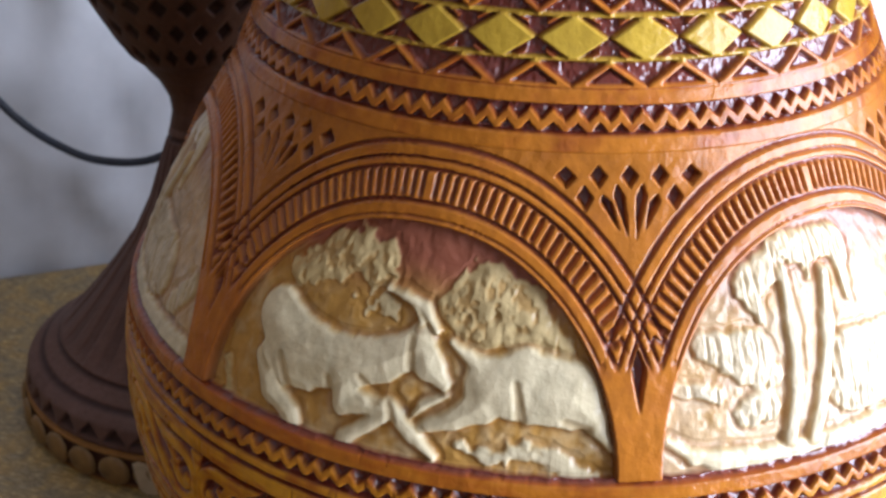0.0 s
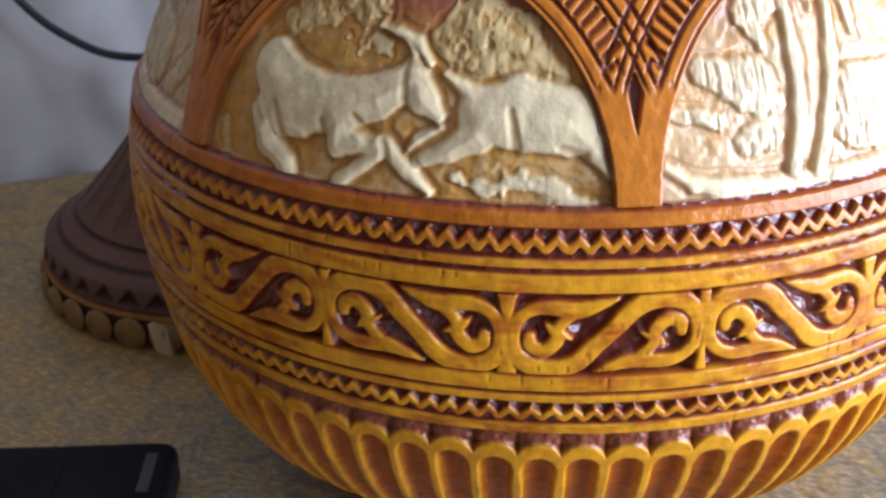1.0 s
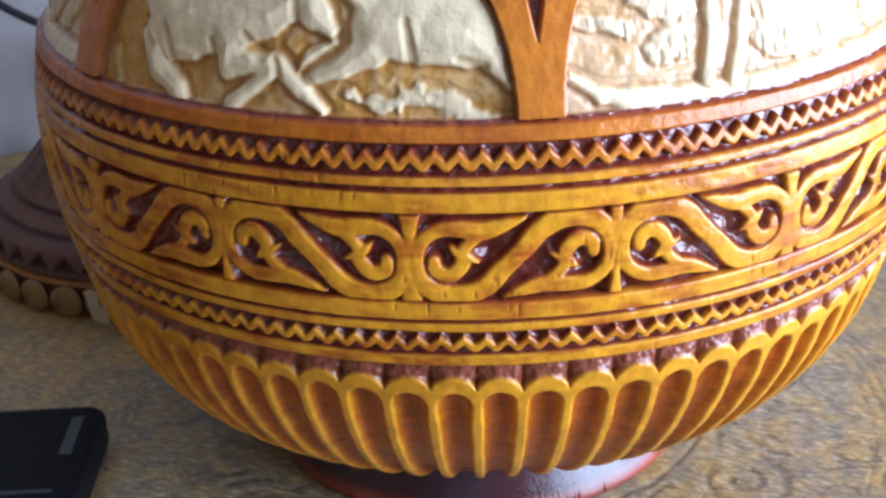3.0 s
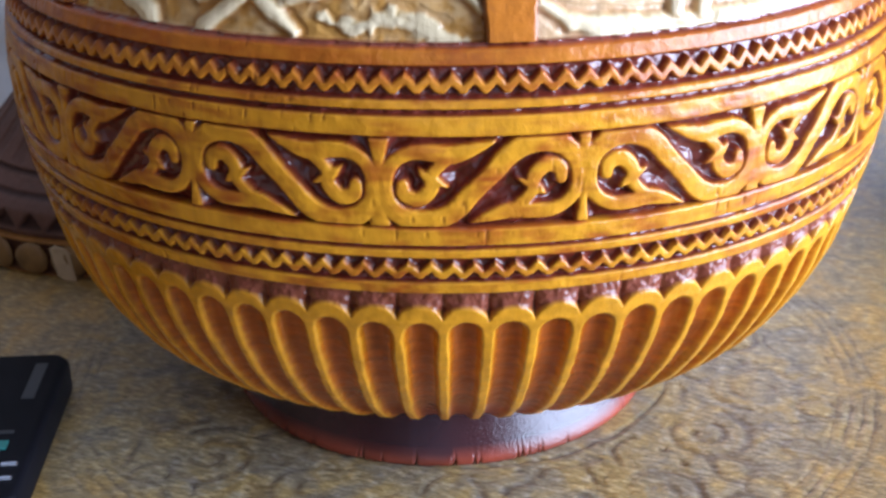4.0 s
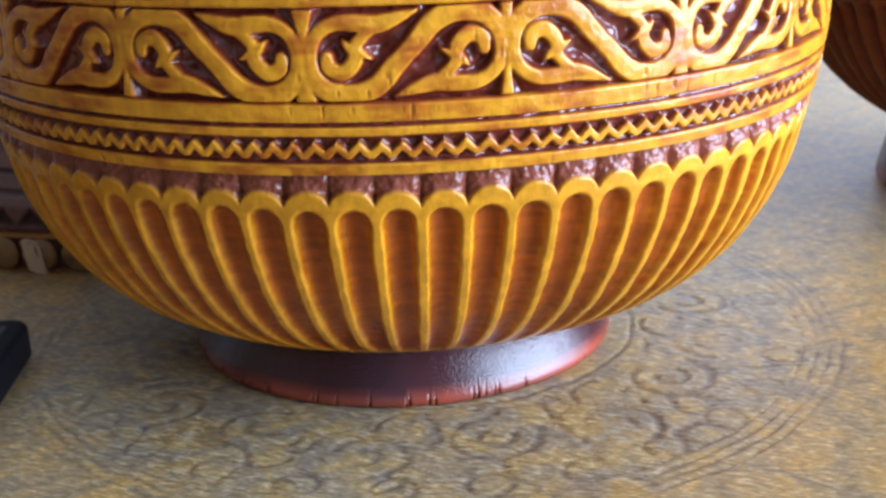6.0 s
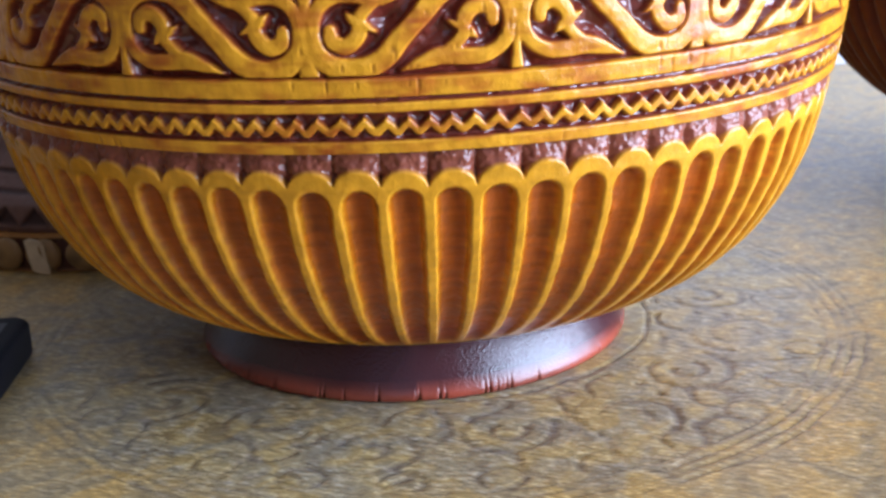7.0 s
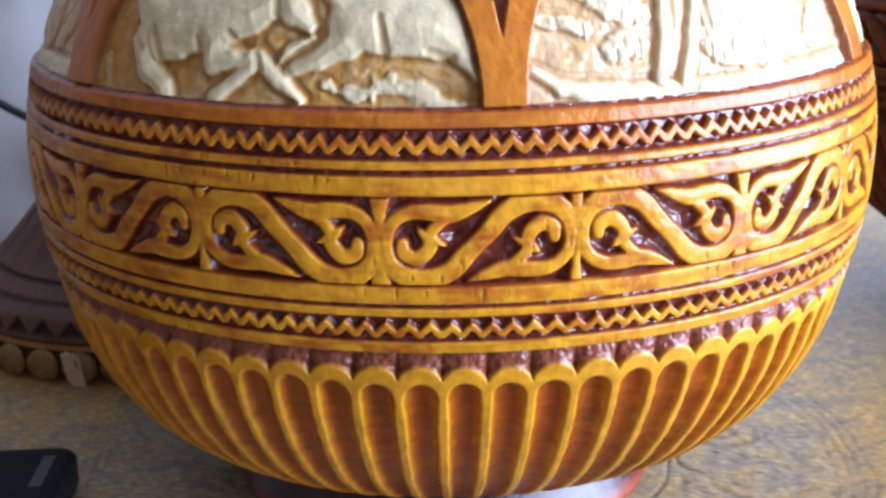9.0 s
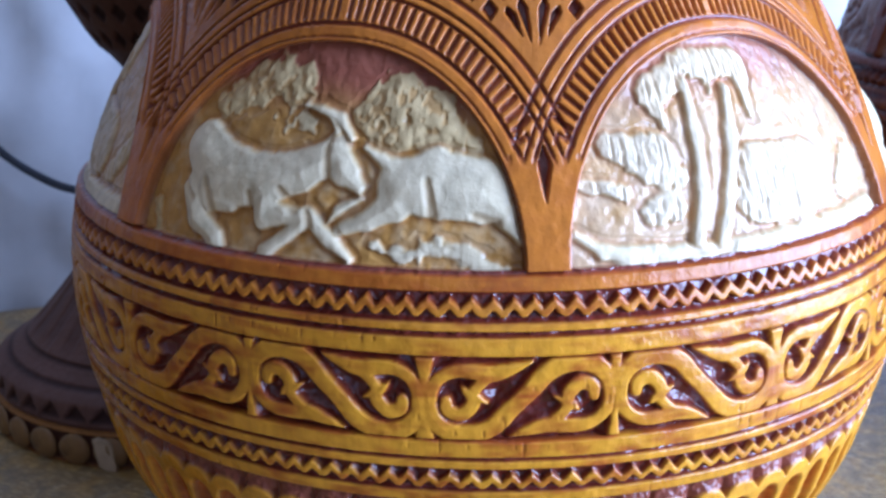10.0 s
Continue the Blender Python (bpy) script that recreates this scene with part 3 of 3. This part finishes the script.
    h = h * (1 - f) + f * fieldh
    rim = (1 - sm(np.abs(e - 0.99), 0.006, 0.014))
    c = c + (fc - c) * f[..., None]
    c = blend(c, rim * 0.7, (0.2, 0.05, 0.012))
    return h, c


def angles(front, step, coarse):
    a = np.arange(-front, front, step)
    b = np.linspace(front, 2 * np.pi - front, int((2 * np.pi - 2 * front) / coarse), endpoint=False)
    return np.concatenate([a, b])


def heights(z0, z1, step):
    """Rows spaced evenly along the profile."""
    z = np.linspace(z0, z1, 4000)
    s = np.concatenate([[0], np.cumsum(np.hypot(np.diff(z), np.diff(radius(z))))])
    return np.interp(np.linspace(0, s[-1], max(3, int(s[-1] / step))), s, z)


def surface(th, z, h):
    r = radius(z) + h
    squash = 1 - 0.20 * np.clip(0.6 - z, 0, None) / radius(z)
    return np.stack([r * np.sin(th), -r * np.cos(th) * squash, z], -1) * U


BANDS = [("fluted_bowl", 0.10, 0.668, "orange fluted gouges with yellow ridges"), ("lower_toothed_band", 0.668, 0.808, "yellow bands with a cut zigzag"),
         ("scroll_frieze", 0.808, 0.970, "yellow scrolls on a dark red ground"), ("upper_toothed_band", 0.970, 1.124, "amber bands with a cut zigzag"),
         ("arcade", 1.124, 1.637, "amber arches with hatched borders"), ("collar_band", 1.637, 1.744, "amber zigzag collar"),
         ("diamond_band", 1.744, 1.985, "lemon yellow diamonds over cut triangles"), ("neck", 1.985, 2.36, "plain amber neck")]


def build_gourd(name, label, place, scale, turn, mat, front, step, coarse, group, tall=1.0, lift=0.0, foot=1.045, off=-0.03):
    root = thing(name, label, "vase", place, group)
    root.rotation_euler = (0, 0, turn)
    root.scale = (scale, scale, scale * tall)
    th = angles(front, step, coarse)
    for bn, z0, z1, bl in BANDS:
        zz = heights(z0, z1, step * 1.0 if bn != "neck" else 0.02)
        T, Z = np.meshgrid(th, zz)
        Zc = np.clip(Z, z0 + 1e-5, z1 - 1e-5)
        h, c = carve(T, Zc)
        if bn not in ("fluted_bowl",):
            below = carve(th[None, :], np.full((1, len(th)), z0 - 1e-5))
            h[0], c[0] = below[0][0], below[1][0]
        v = surface(T, Z, h).reshape(-1, 3) + (0, 0, lift * U)
        f = grid_faces(len(zz), len(th), True)
        c = c.reshape(-1, 3)
        if bn == "arcade":
            i, dx, half = arch_frame(T)
            mid = (arch_e(dx, half, Z) < 0.994).reshape(-1)
            pict = i.reshape(-1)
            inner = mid[f].all(1)
            for k in range(7):
                sel = inner & (pict[f[:, 0]] == k)
                if sel.any():
                    ids, inv = np.unique(f[sel], return_inverse=True)
                    mesh_ob("relief_panel", v[ids], inv.reshape(-1, 4), mat, root, "sunk cream relief of plain carved masses", True, c[ids])
            f = f[~inner]
        mesh_ob(bn, v, f, mat, root, bl, True, c)
    # mouth and underside
    z = np.array([2.36, 2.375, 2.36, 2.2, 1.9, 1.4, 0.6])
    r = np.array([0.6, 0.57, 0.53, 0.47, 0.5, 0.7, 0.02])
    t = np.linspace(0, 2 * np.pi, 96, endpoint=False)
    T, Z = np.meshgrid(t, z)
    R_ = np.repeat(r[:, None], 96, 1)
    v = np.stack([R_ * np.sin(T), -R_ * np.cos(T), Z + lift], -1).reshape(-1, 3) * U
    col = np.tile(np.array(TAN), (len(v), 1))
    mesh_ob("lip", v, grid_faces(len(z), 96, True), mat, root, "hollow dark inside", True, col)
    # turned foot with fine cracks in its lower edge
    zf = np.array([0.0, 0.004, 0.012, 0.022, 0.034, 0.05, 0.07, 0.09, 0.11, 0.13])
    rf = np.array([0.506, 0.515, 0.518, 0.516, 0.511, 0.504, 0.494, 0.484, 0.474, 0.462])
    t = np.linspace(0, 2 * np.pi, 1440, endpoint=False)
    T, Z = np.meshgrid(t, zf)
    R_ = np.repeat(rf[:, None], len(t), 1)
    rng = np.random.default_rng(5)
    cut = np.zeros(len(t))
    for k in rng.uniform(0, 2 * np.pi, 60):
        cut = np.maximum(cut, rng.uniform(0.3, 1) * np.exp(-((np.mod(t - k + np.pi, 2 * np.pi) - np.pi) / 0.004) ** 2))
    reach = sm(zf, 0.03, 0.008)[:, None] * cut[None, :]
    R_ = R_ - 0.012 * reach + 0.0005 * ripple(T * 40, Z * 60)
    v = np.stack([R_ * np.sin(T) * foot + off, -R_ * np.cos(T) * foot, Z * (1 + lift / 0.13)], -1).reshape(-1, 3) * U
    bare = sm(Z + 0.012 * ripple(T * 9, Z * 20, 2.0), 0.045, 0.012)
    col = blend(np.broadcast_to(np.array((1.0, 1.0, 1.0)), T.shape + (3,)), bare, (6.5, 5.5, 2.0))
    col = blend(col, reach, (0.2, 0.2, 0.2)).reshape(-1, 3)
    mesh_ob("foot", v, grid_faces(len(zf), len(t), True), FOOT, root, "dark red lacquered foot with a cracked lower edge", True, col)
    return root


build_gourd("carved_gourd", "glossy amber carved gourd vase with relief arches on a table", (0, 0, 0), 1.0, 0, GOURD, 1.42, 0.0029, 0.014, "carved gourds")
build_gourd("carved_gourd", "carved gourd vase with a fluted bowl, its shade put into a dark brown tint", (2.17 * U, 1.06 * U, 0), 0.9, 1.3, GOURD_SHADED, 0.02, 0.009, 0.013, "carved gourds", 1.1, 0.11, 1.1, 0.0)


# ---- carved stand behind ----
def build_stand():
    root = thing("carved_stand", "dull brown carved wooden stand with a flared, chipped base", "stand", (-1.0 * U, 1.18 * U, 0))
    rows = {"base_rim": [(0.0, 0.625), (0.004, 0.64), (0.02, 0.648), (0.10, 0.645), (0.115, 0.63), (0.12, 0.62)],
            "base_flare": [(0.12, 0.62), (0.14, 0.632), (0.2, 0.62), (0.225, 0.585), (0.26, 0.53), (0.32, 0.47), (0.4, 0.40), (0.5, 0.32), (0.62, 0.235), (0.75, 0.17), (0.9, 0.12), (1.0, 0.085)],
            "bowl": [(1.0, 0.085), (1.05, 0.075), (1.10, 0.08), (1.16, 0.11), (1.22, 0.16), (1.25, 0.195), (1.30, 0.23), (1.45, 0.315), (1.6, 0.40), (1.8, 0.47), (2.0, 0.5), (2.05, 0.48), (2.0, 0.45), (1.4, 0.2), (1.35, 0.01)]}
    n = 720
    t = np.linspace(0, 2 * np.pi, n, endpoint=False)
    for name, pr in rows.items():
        z0, r0 = np.array(pr).T
        s = np.concatenate([[0], np.cumsum(np.hypot(np.diff(z0), np.diff(r0)))])
        k = np.linspace(0, s[-1], int(s[-1] / 0.008) + 4)
        z, r = np.interp(k, s, z0), np.interp(k, s, r0)
        T, Z = np.meshgrid(t, z)
        R_ = np.repeat(r[:, None], n, 1)
        cx = np.empty(T.shape + (3,))
        if name == "base_rim":
            m = inside(Z, -0.1, 0.008) + inside(Z, 0.106, 0.2)
            cx[:] = (0.16, 0.07, 0.045)
            cx = blend(cx, m, (0.8, 0.45, 0.12))
            R_ = R_ - 0.016 * (1 - m)
        elif name == "base_flare":
            p = np.mod(T * 40 / (2 * np.pi), 1)
            tri = 1 - 2 * np.abs(p - 0.5)
            cutm = sm(tri - (Z - 0.145) / 0.055, 0.0, 0.25) * inside(Z, 0.145, 0.2, 0.006)
            fl = sm(np.sin(T * 26), -0.2, 0.4) * inside(Z, 0.30, 0.95, 0.05)
            ring = np.maximum.reduce([inside(Z, q, q + 0.012, 0.006) for q in (0.225, 0.27, 0.96)])
            m = np.clip(cutm + 0.35 * fl + ring, 0, 1)
            cx[:] = (0.34, 0.22, 0.2)
            cx = blend(cx, m, (0.11, 0.06, 0.06))
            R_ = R_ - 0.018 * cutm - 0.007 * fl - 0.01 * ring
        else:
            p = np.mod(T * 24 / (2 * np.pi) + 0.5 * np.floor((Z - 1.24) / 0.09), 1) - 0.5
            d = 0.36 - np.abs(p) - np.abs(np.mod((Z - 1.24) / 0.09, 1) - 0.5)
            m = sm(d, -0.02, 0.05) * sm(Z, 1.235, 1.25)
            cx[:] = (0.22, 0.12, 0.085)
            cx = blend(cx, m, (0.06, 0.026, 0.02))
            R_ = R_ - 0.014 * m
        v = np.stack([R_ * np.sin(T), -R_ * np.cos(T), Z], -1).reshape(-1, 3) * U
        made = mesh_ob(name, v, grid_faces(len(z), n, True), STAND, root, "", True, cx.reshape(-1, 3))
        if name == "base_rim":
            rim = made
    # round bosses along the rim, one mesh for all
    k, a = np.linspace(0, 1, 6), np.linspace(0, 2 * np.pi, 18, endpoint=False)
    K, A_ = np.meshgrid(k, a, indexing="ij")
    rad = 0.053 * np.sin(K * np.pi / 2) * (1 - 0.03 * np.cos(3 * A_))
    v = np.stack([rad * np.cos(A_) * 1.08, -0.638 - 0.018 * np.cos(K * np.pi / 2) ** 0.7, 0.057 + rad * np.sin(A_) * 0.97], -1).reshape(-1, 3) * U
    boss = mesh_ob("boss", v, grid_faces(6, 18, True)[:, ::-1], BOSS, rim, "round gilt brown boss")
    for i in range(1, 32):
        ob = new("boss", boss.data)
        ob.parent = rim
        ob.rotation_euler = (0, 0, i * 2 * math.pi / 32)
        ob["label"] = "round gilt brown boss"
    bm = box(-0.026 * U, 0.026 * U, -0.012 * U, 0.020 * U, 0.004 * U, 0.10 * U, 0.006 * U)
    rng = np.random.default_rng(3)
    for q in bm.verts:
        q.co.x += 0.016 * U * (1 if q.co.z > 0.05 * U else -1) * -1 + rng.normal(0, 0.005) * U
        q.co.y += rng.normal(0, 0.004) * U
        q.co.z += rng.normal(0, 0.004) * U * (q.co.z > 0.05 * U)
    ch = part("chip", bm, CHIP, root, "pale bare wood where the rim is chipped")
    a = math.atan2(-0.15, 0.66)
    ch.location = (0.647 * U * math.sin(a), -0.647 * U * math.cos(a), 0)
    ch.rotation_euler = (0, 0.15, a)


build_stand()


# ---- table ----
def table_carving(x, y):
    """Depth and stain of the rosette that is carved into the tabletop round the gourd."""
    wob = 0.008
    cx, cy = x - 0.03 + wob * ripple(x * 40, y * 40, 4.0), y + wob * ripple(x * 40, y * 40, 5.0)
    r, a = np.hypot(cx, cy), np.arctan2(cx, -cy)
    m = np.zeros(x.shape)
    for k, w in ((0.97, 0.003), (1.0, 0.004), (1.03, 0.004), (1.062, 0.004), (0.54, 0.004)):
        m = np.maximum(m, 1 - sm(np.abs(r - k), w * 0.5, w * 1.5))
    n = 17
    q = (a - 0.16) * n / (2 * np.pi)
    i = np.round(q)
    u = (q - i) * 2 * np.pi / n * 0.74
    sgn = np.where(np.mod(i, 2) > 0.5, 1.0, -1.0)
    v = (r - 0.735 - 0.035 * sgn)
    d, b = np.hypot(u, v), np.arctan2(v, u * sgn)
    turns = np.mod(d / 0.06 - b / (2 * np.pi), 1)
    sp = (1 - sm(np.abs(turns - 0.5), 0.08, 0.26)) * (1 - sm(d, 0.12, 0.14)) * sm(np.cos(b * 0.5 + 0.6 * sgn), -0.2, 0.3)
    m = np.maximum(m, 0.75 * sp)
    vine = 1 - sm(np.abs(ripple(x * 19 + 3 * y, y * 19, 6.0)), 0.03, 0.11)
    m = np.maximum(m, 0.75 * vine * (d > 0.1) * inside(r, 0.57, 0.95, 0.04))
    d2 = np.abs(np.hypot(u - 0.09 * sgn, v + 0.12) - 0.09)
    m = np.maximum(m, (1 - sm(d2, 0.004, 0.014)) * (r > 0.56) * (r < 0.97) * (d > 0.12))
    q2 = np.mod(a * 29 / (2 * np.pi), 1) - 0.5
    leafm = 1 - sm(np.abs(np.hypot(q2 * 0.2, r - 0.92) - 0.045), 0.003, 0.012)
    m = np.maximum(m, leafm * 0.7 * (r < 0.975))
    fade = 0.5 + 0.6 * ripple(x * 16, y * 16, 1.5) + 0.35 * ripple(x * 90, y * 90, 2.5)
    m = m * np.clip(fade + 0.15, 0.12, 1) * (1 - 0.3 * sm(r, 0.95, 0.965)) * (r < 1.08)
    return m


def skew(x):
    """How far the table's back edge and the cloth run away towards the window."""
    return np.clip(0.33 * (x + 1.75), -0.12, 1.9)


def build_table():
    root = thing("carved_table", "weathered brown wooden table with a carved rosette in its worn varnish", "table")
    xs = np.concatenate([np.linspace(-4.4, -1.7, 20, endpoint=False), np.arange(-1.7, 1.7, 0.0065), np.linspace(1.7, 4.4, 20)])
    ys = np.concatenate([np.linspace(-2.7, -1.5, 12, endpoint=False), np.arange(-1.5, 1.2, 0.0065), np.linspace(1.2, 2.12, 10)])
    X, Y = np.meshgrid(xs, ys)
    m = table_carving(X, Y)
    R_ = np.hypot(X - 0.03, Y)
    Y = Y + np.clip((Y - 1.2) / 0.92, 0, 1) * skew(X)
    Z = -0.004 * m + 0.0012 * ripple(X * 30, Y * 70)
    Z = np.minimum(Z, 0.0)
    v = np.stack([X, Y, Z], -1).reshape(-1, 3) * U
    worn = sm(R_ + 0.10 * ripple(X * 14, Y * 14, 3.0), 1.12, 0.92)      # greyer inside the rosette: rubbed wear, with sky reflection put into the colour
    col = blend(np.broadcast_to(np.array((0.94, 0.83, 0.6)), X.shape + (3,)), worn, (0.82, 0.83, 0.80))
    col = blend(col, np.clip(m * 1.1, 0, 1), (0.42, 0.41, 0.47)).reshape(-1, 3)
    mesh_ob("tabletop", v, grid_faces(len(ys), len(xs), False), TABLE, root, "", True, col)
    bm = box(-4.4 * U, 4.4 * U, -2.7 * U, 2.12 * U, -0.045, -0.0016, 0.002)
    bmesh.ops.bisect_plane(bm, geom=bm.verts[:] + bm.edges[:] + bm.faces[:], plane_co=(-2.11 * U, 0, 0), plane_no=(1, 0, 0))
    bmesh.ops.bisect_plane(bm, geom=bm.verts[:] + bm.edges[:] + bm.faces[:], plane_co=(4.0 * U, 0, 0), plane_no=(1, 0, 0))
    for q in bm.verts:
        if q.co.y > 1.5 * U:
            q.co.y += float(skew(q.co.x / U)) * U
    part("slab", bm, WOOD, root)
    for sx in (-4.0, 4.0):
        for sy in (-2.3, 1.7):
            part("leg", box(sx * U - 0.03, sx * U + 0.03, sy * U - 0.03, sy * U + 0.03, -0.75, -0.044, 0.004), WOOD, root)


build_table()


# ---- telephone ----
def build_phone():
    root = thing("mobile_phone", "black glossy mobile phone lying on the table", "phone", (-0.978 * U, -0.098 * U, 0))
    root.rotation_euler = (0, 0, radians(0.5))
    w, d, t = 1.3 * U, 0.66 * U, 0.10 * U
    bm = box(-w, 0, -d, 0, 0.006 * U, t)
    bmesh.ops.bevel(bm, geom=[e for e in bm.edges if abs(e.verts[0].co.z - e.verts[1].co.z) > 0.001], offset=0.055 * U, segments=5, affect="EDGES", profile=0.5)
    bmesh.ops.bevel(bm, geom=[e for e in bm.edges if abs(e.verts[0].co.z - e.verts[1].co.z) < 0.0001], offset=0.016 * U, segments=3, affect="EDGES", profile=0.5)
    part("body", bm, BLACK, root, "", True)
    part("screen", box(-w * 0.86, -w * 0.22, -d * 0.9, -d * 0.1, t, t + 0.0004), BLACK, root, "dark glass screen")
    part("logo_bar", box(-0.078 * U, -0.048 * U, -0.23 * U, -0.06 * U, t, t + 0.0003), GREY, root, "dark grey printed bar")
    part("edge_line", box(-0.2 * U, -0.06 * U, -0.385 * U, -0.372 * U, t, t + 0.0003), GREY, root, "thin grey printed line")
    for k, (a, b) in enumerate(((0.062, 0.08), (0.088, 0.102), (0.112, 0.132))):
        part("print_bar", box(-(b + 0.004) * U, -a * U, (-0.45 - 0.006 * k) * U, (-0.415 - 0.006 * k) * U, t, t + 0.0003), CYAN, root, "small dark cyan printed bar")
    for k in (0.505, 0.56):
        part("key", box(-0.058 * U, -0.020 * U, -(k + 0.014) * U, -k * U, t - 0.004 * U, t + 0.005 * U, 0.003 * U), CHROME, root, "bluish chrome key")


build_phone()


# ---- white cloth and cable ----
def build_cloth():
    xs, zs = np.linspace(-7, 7, 300), np.linspace(-3, 8, 120)
    X, Z = np.meshgrid(xs, zs)
    Y = 2.14 + 0.07 * ripple(X * 5 + 2 * Z, Z * 5 - X) + 0.04 * ripple(X * 14 + Z * 4, Z * 9, 2.0) + 0.05 * np.clip(Z, 0, 9) + skew(X)
    front = np.stack([X, Y, Z], -1).reshape(-1, 3)
    back = front + (0, 0.03, 0)
    f = grid_faces(len(zs), len(xs), False)
    v = np.concatenate([front, back]) * U
    ff = np.concatenate([f, f[:, ::-1] + len(front)])
    tagged(mesh_ob("white_cloth", v, ff, CLOTH, None, "", True), "crumpled white cotton cloth hanging behind the table", "cloth")


build_cloth()


def cable(name, pts, r, mat, label):
    cu = bpy.data.curves.new(name, "CURVE")
    cu.dimensions, cu.bevel_depth, cu.bevel_resolution, cu.resolution_u = "3D", r, 3, 16
    sp = cu.splines.new("BEZIER")
    sp.bezier_points.add(len(pts) - 1)
    for b, p in zip(sp.bezier_points, pts):
        b.co, b.handle_left_type, b.handle_right_type = Vector(p) * U, "AUTO", "AUTO"
    return tagged(new(name, cu), label, "cable")


cb = cable("power_cable", [(-2.6, 2.1, 1.9), (-2.2, 2.06, 1.2), (-1.9, 2.03, 0.80), (-1.7, 2.02, 0.62), (-1.47, 2.01, 0.535), (-1.22, 2.0, 0.585), (-0.9, 2.04, 0.9), (-0.75, 2.1, 1.4), (-0.7, 2.12, 2.2)], 0.017 * U, RUBBER,
           "thin black power cable looping in front of the cloth")
cb.data.materials.append(RUBBER)


# ---- unseen room, added to bounce and enclose the light ----
def structure(name, bm, mat, label):
    return tagged(part(name, bm, mat, None), label, "wall" if "wall" in name else name.split("_")[0], "", "structure")


structure("floor", box(-2.4, 1.5, -2.6, 1.6, -0.80, -0.75), FLOOR, "unseen brown floor that closes the room")
structure("ceiling", box(-2.4, 1.5, -2.6, 1.6, 1.85, 1.9), CEIL, "unseen pale ceiling added to bounce light down")
structure("wall_north", box(-2.4, 1.5, 1.5, 1.6, -0.75, 1.85), WALL, "unseen tan wall behind the table, added for warm bounce")
structure("wall_west", box(-2.5, -2.4, -2.6, 1.6, -0.75, 1.85), WALL, "unseen tan wall on the west side, added for warm bounce")
bm = box(-2.4, -0.7, -2.6, -2.5, -0.75, 1.85)
structure("wall_south", bm, WALL, "unseen tan wall beside the opening for the front fill")
structure("wall_south_east", box(0.2, 1.5, -2.6, -2.5, -0.75, 1.85), WALL, "unseen tan wall beside the opening for the front fill")
structure("wall_south_lintel", box(-0.7, 0.2, -2.6, -2.5, 1.35, 1.85), WALL, "unseen tan wall over the opening for the front fill")
structure("wall_east_low", box(1.4, 1.5, -2.5, 1.5, -0.75, -0.2), WALL, "unseen tan wall below the window")
structure("wall_east_high", box(1.4, 1.5, -2.5, 1.5, 1.1, 1.85), WALL, "unseen tan wall over the window")
structure("wall_east_near", box(1.4, 1.5, -2.5, -1.63, -0.2, 1.1), WALL, "unseen tan wall beside the window")
structure("wall_east_far", box(1.4, 1.5, 0.19, 1.5, -0.2, 1.1), WALL, "unseen tan wall beside the window")
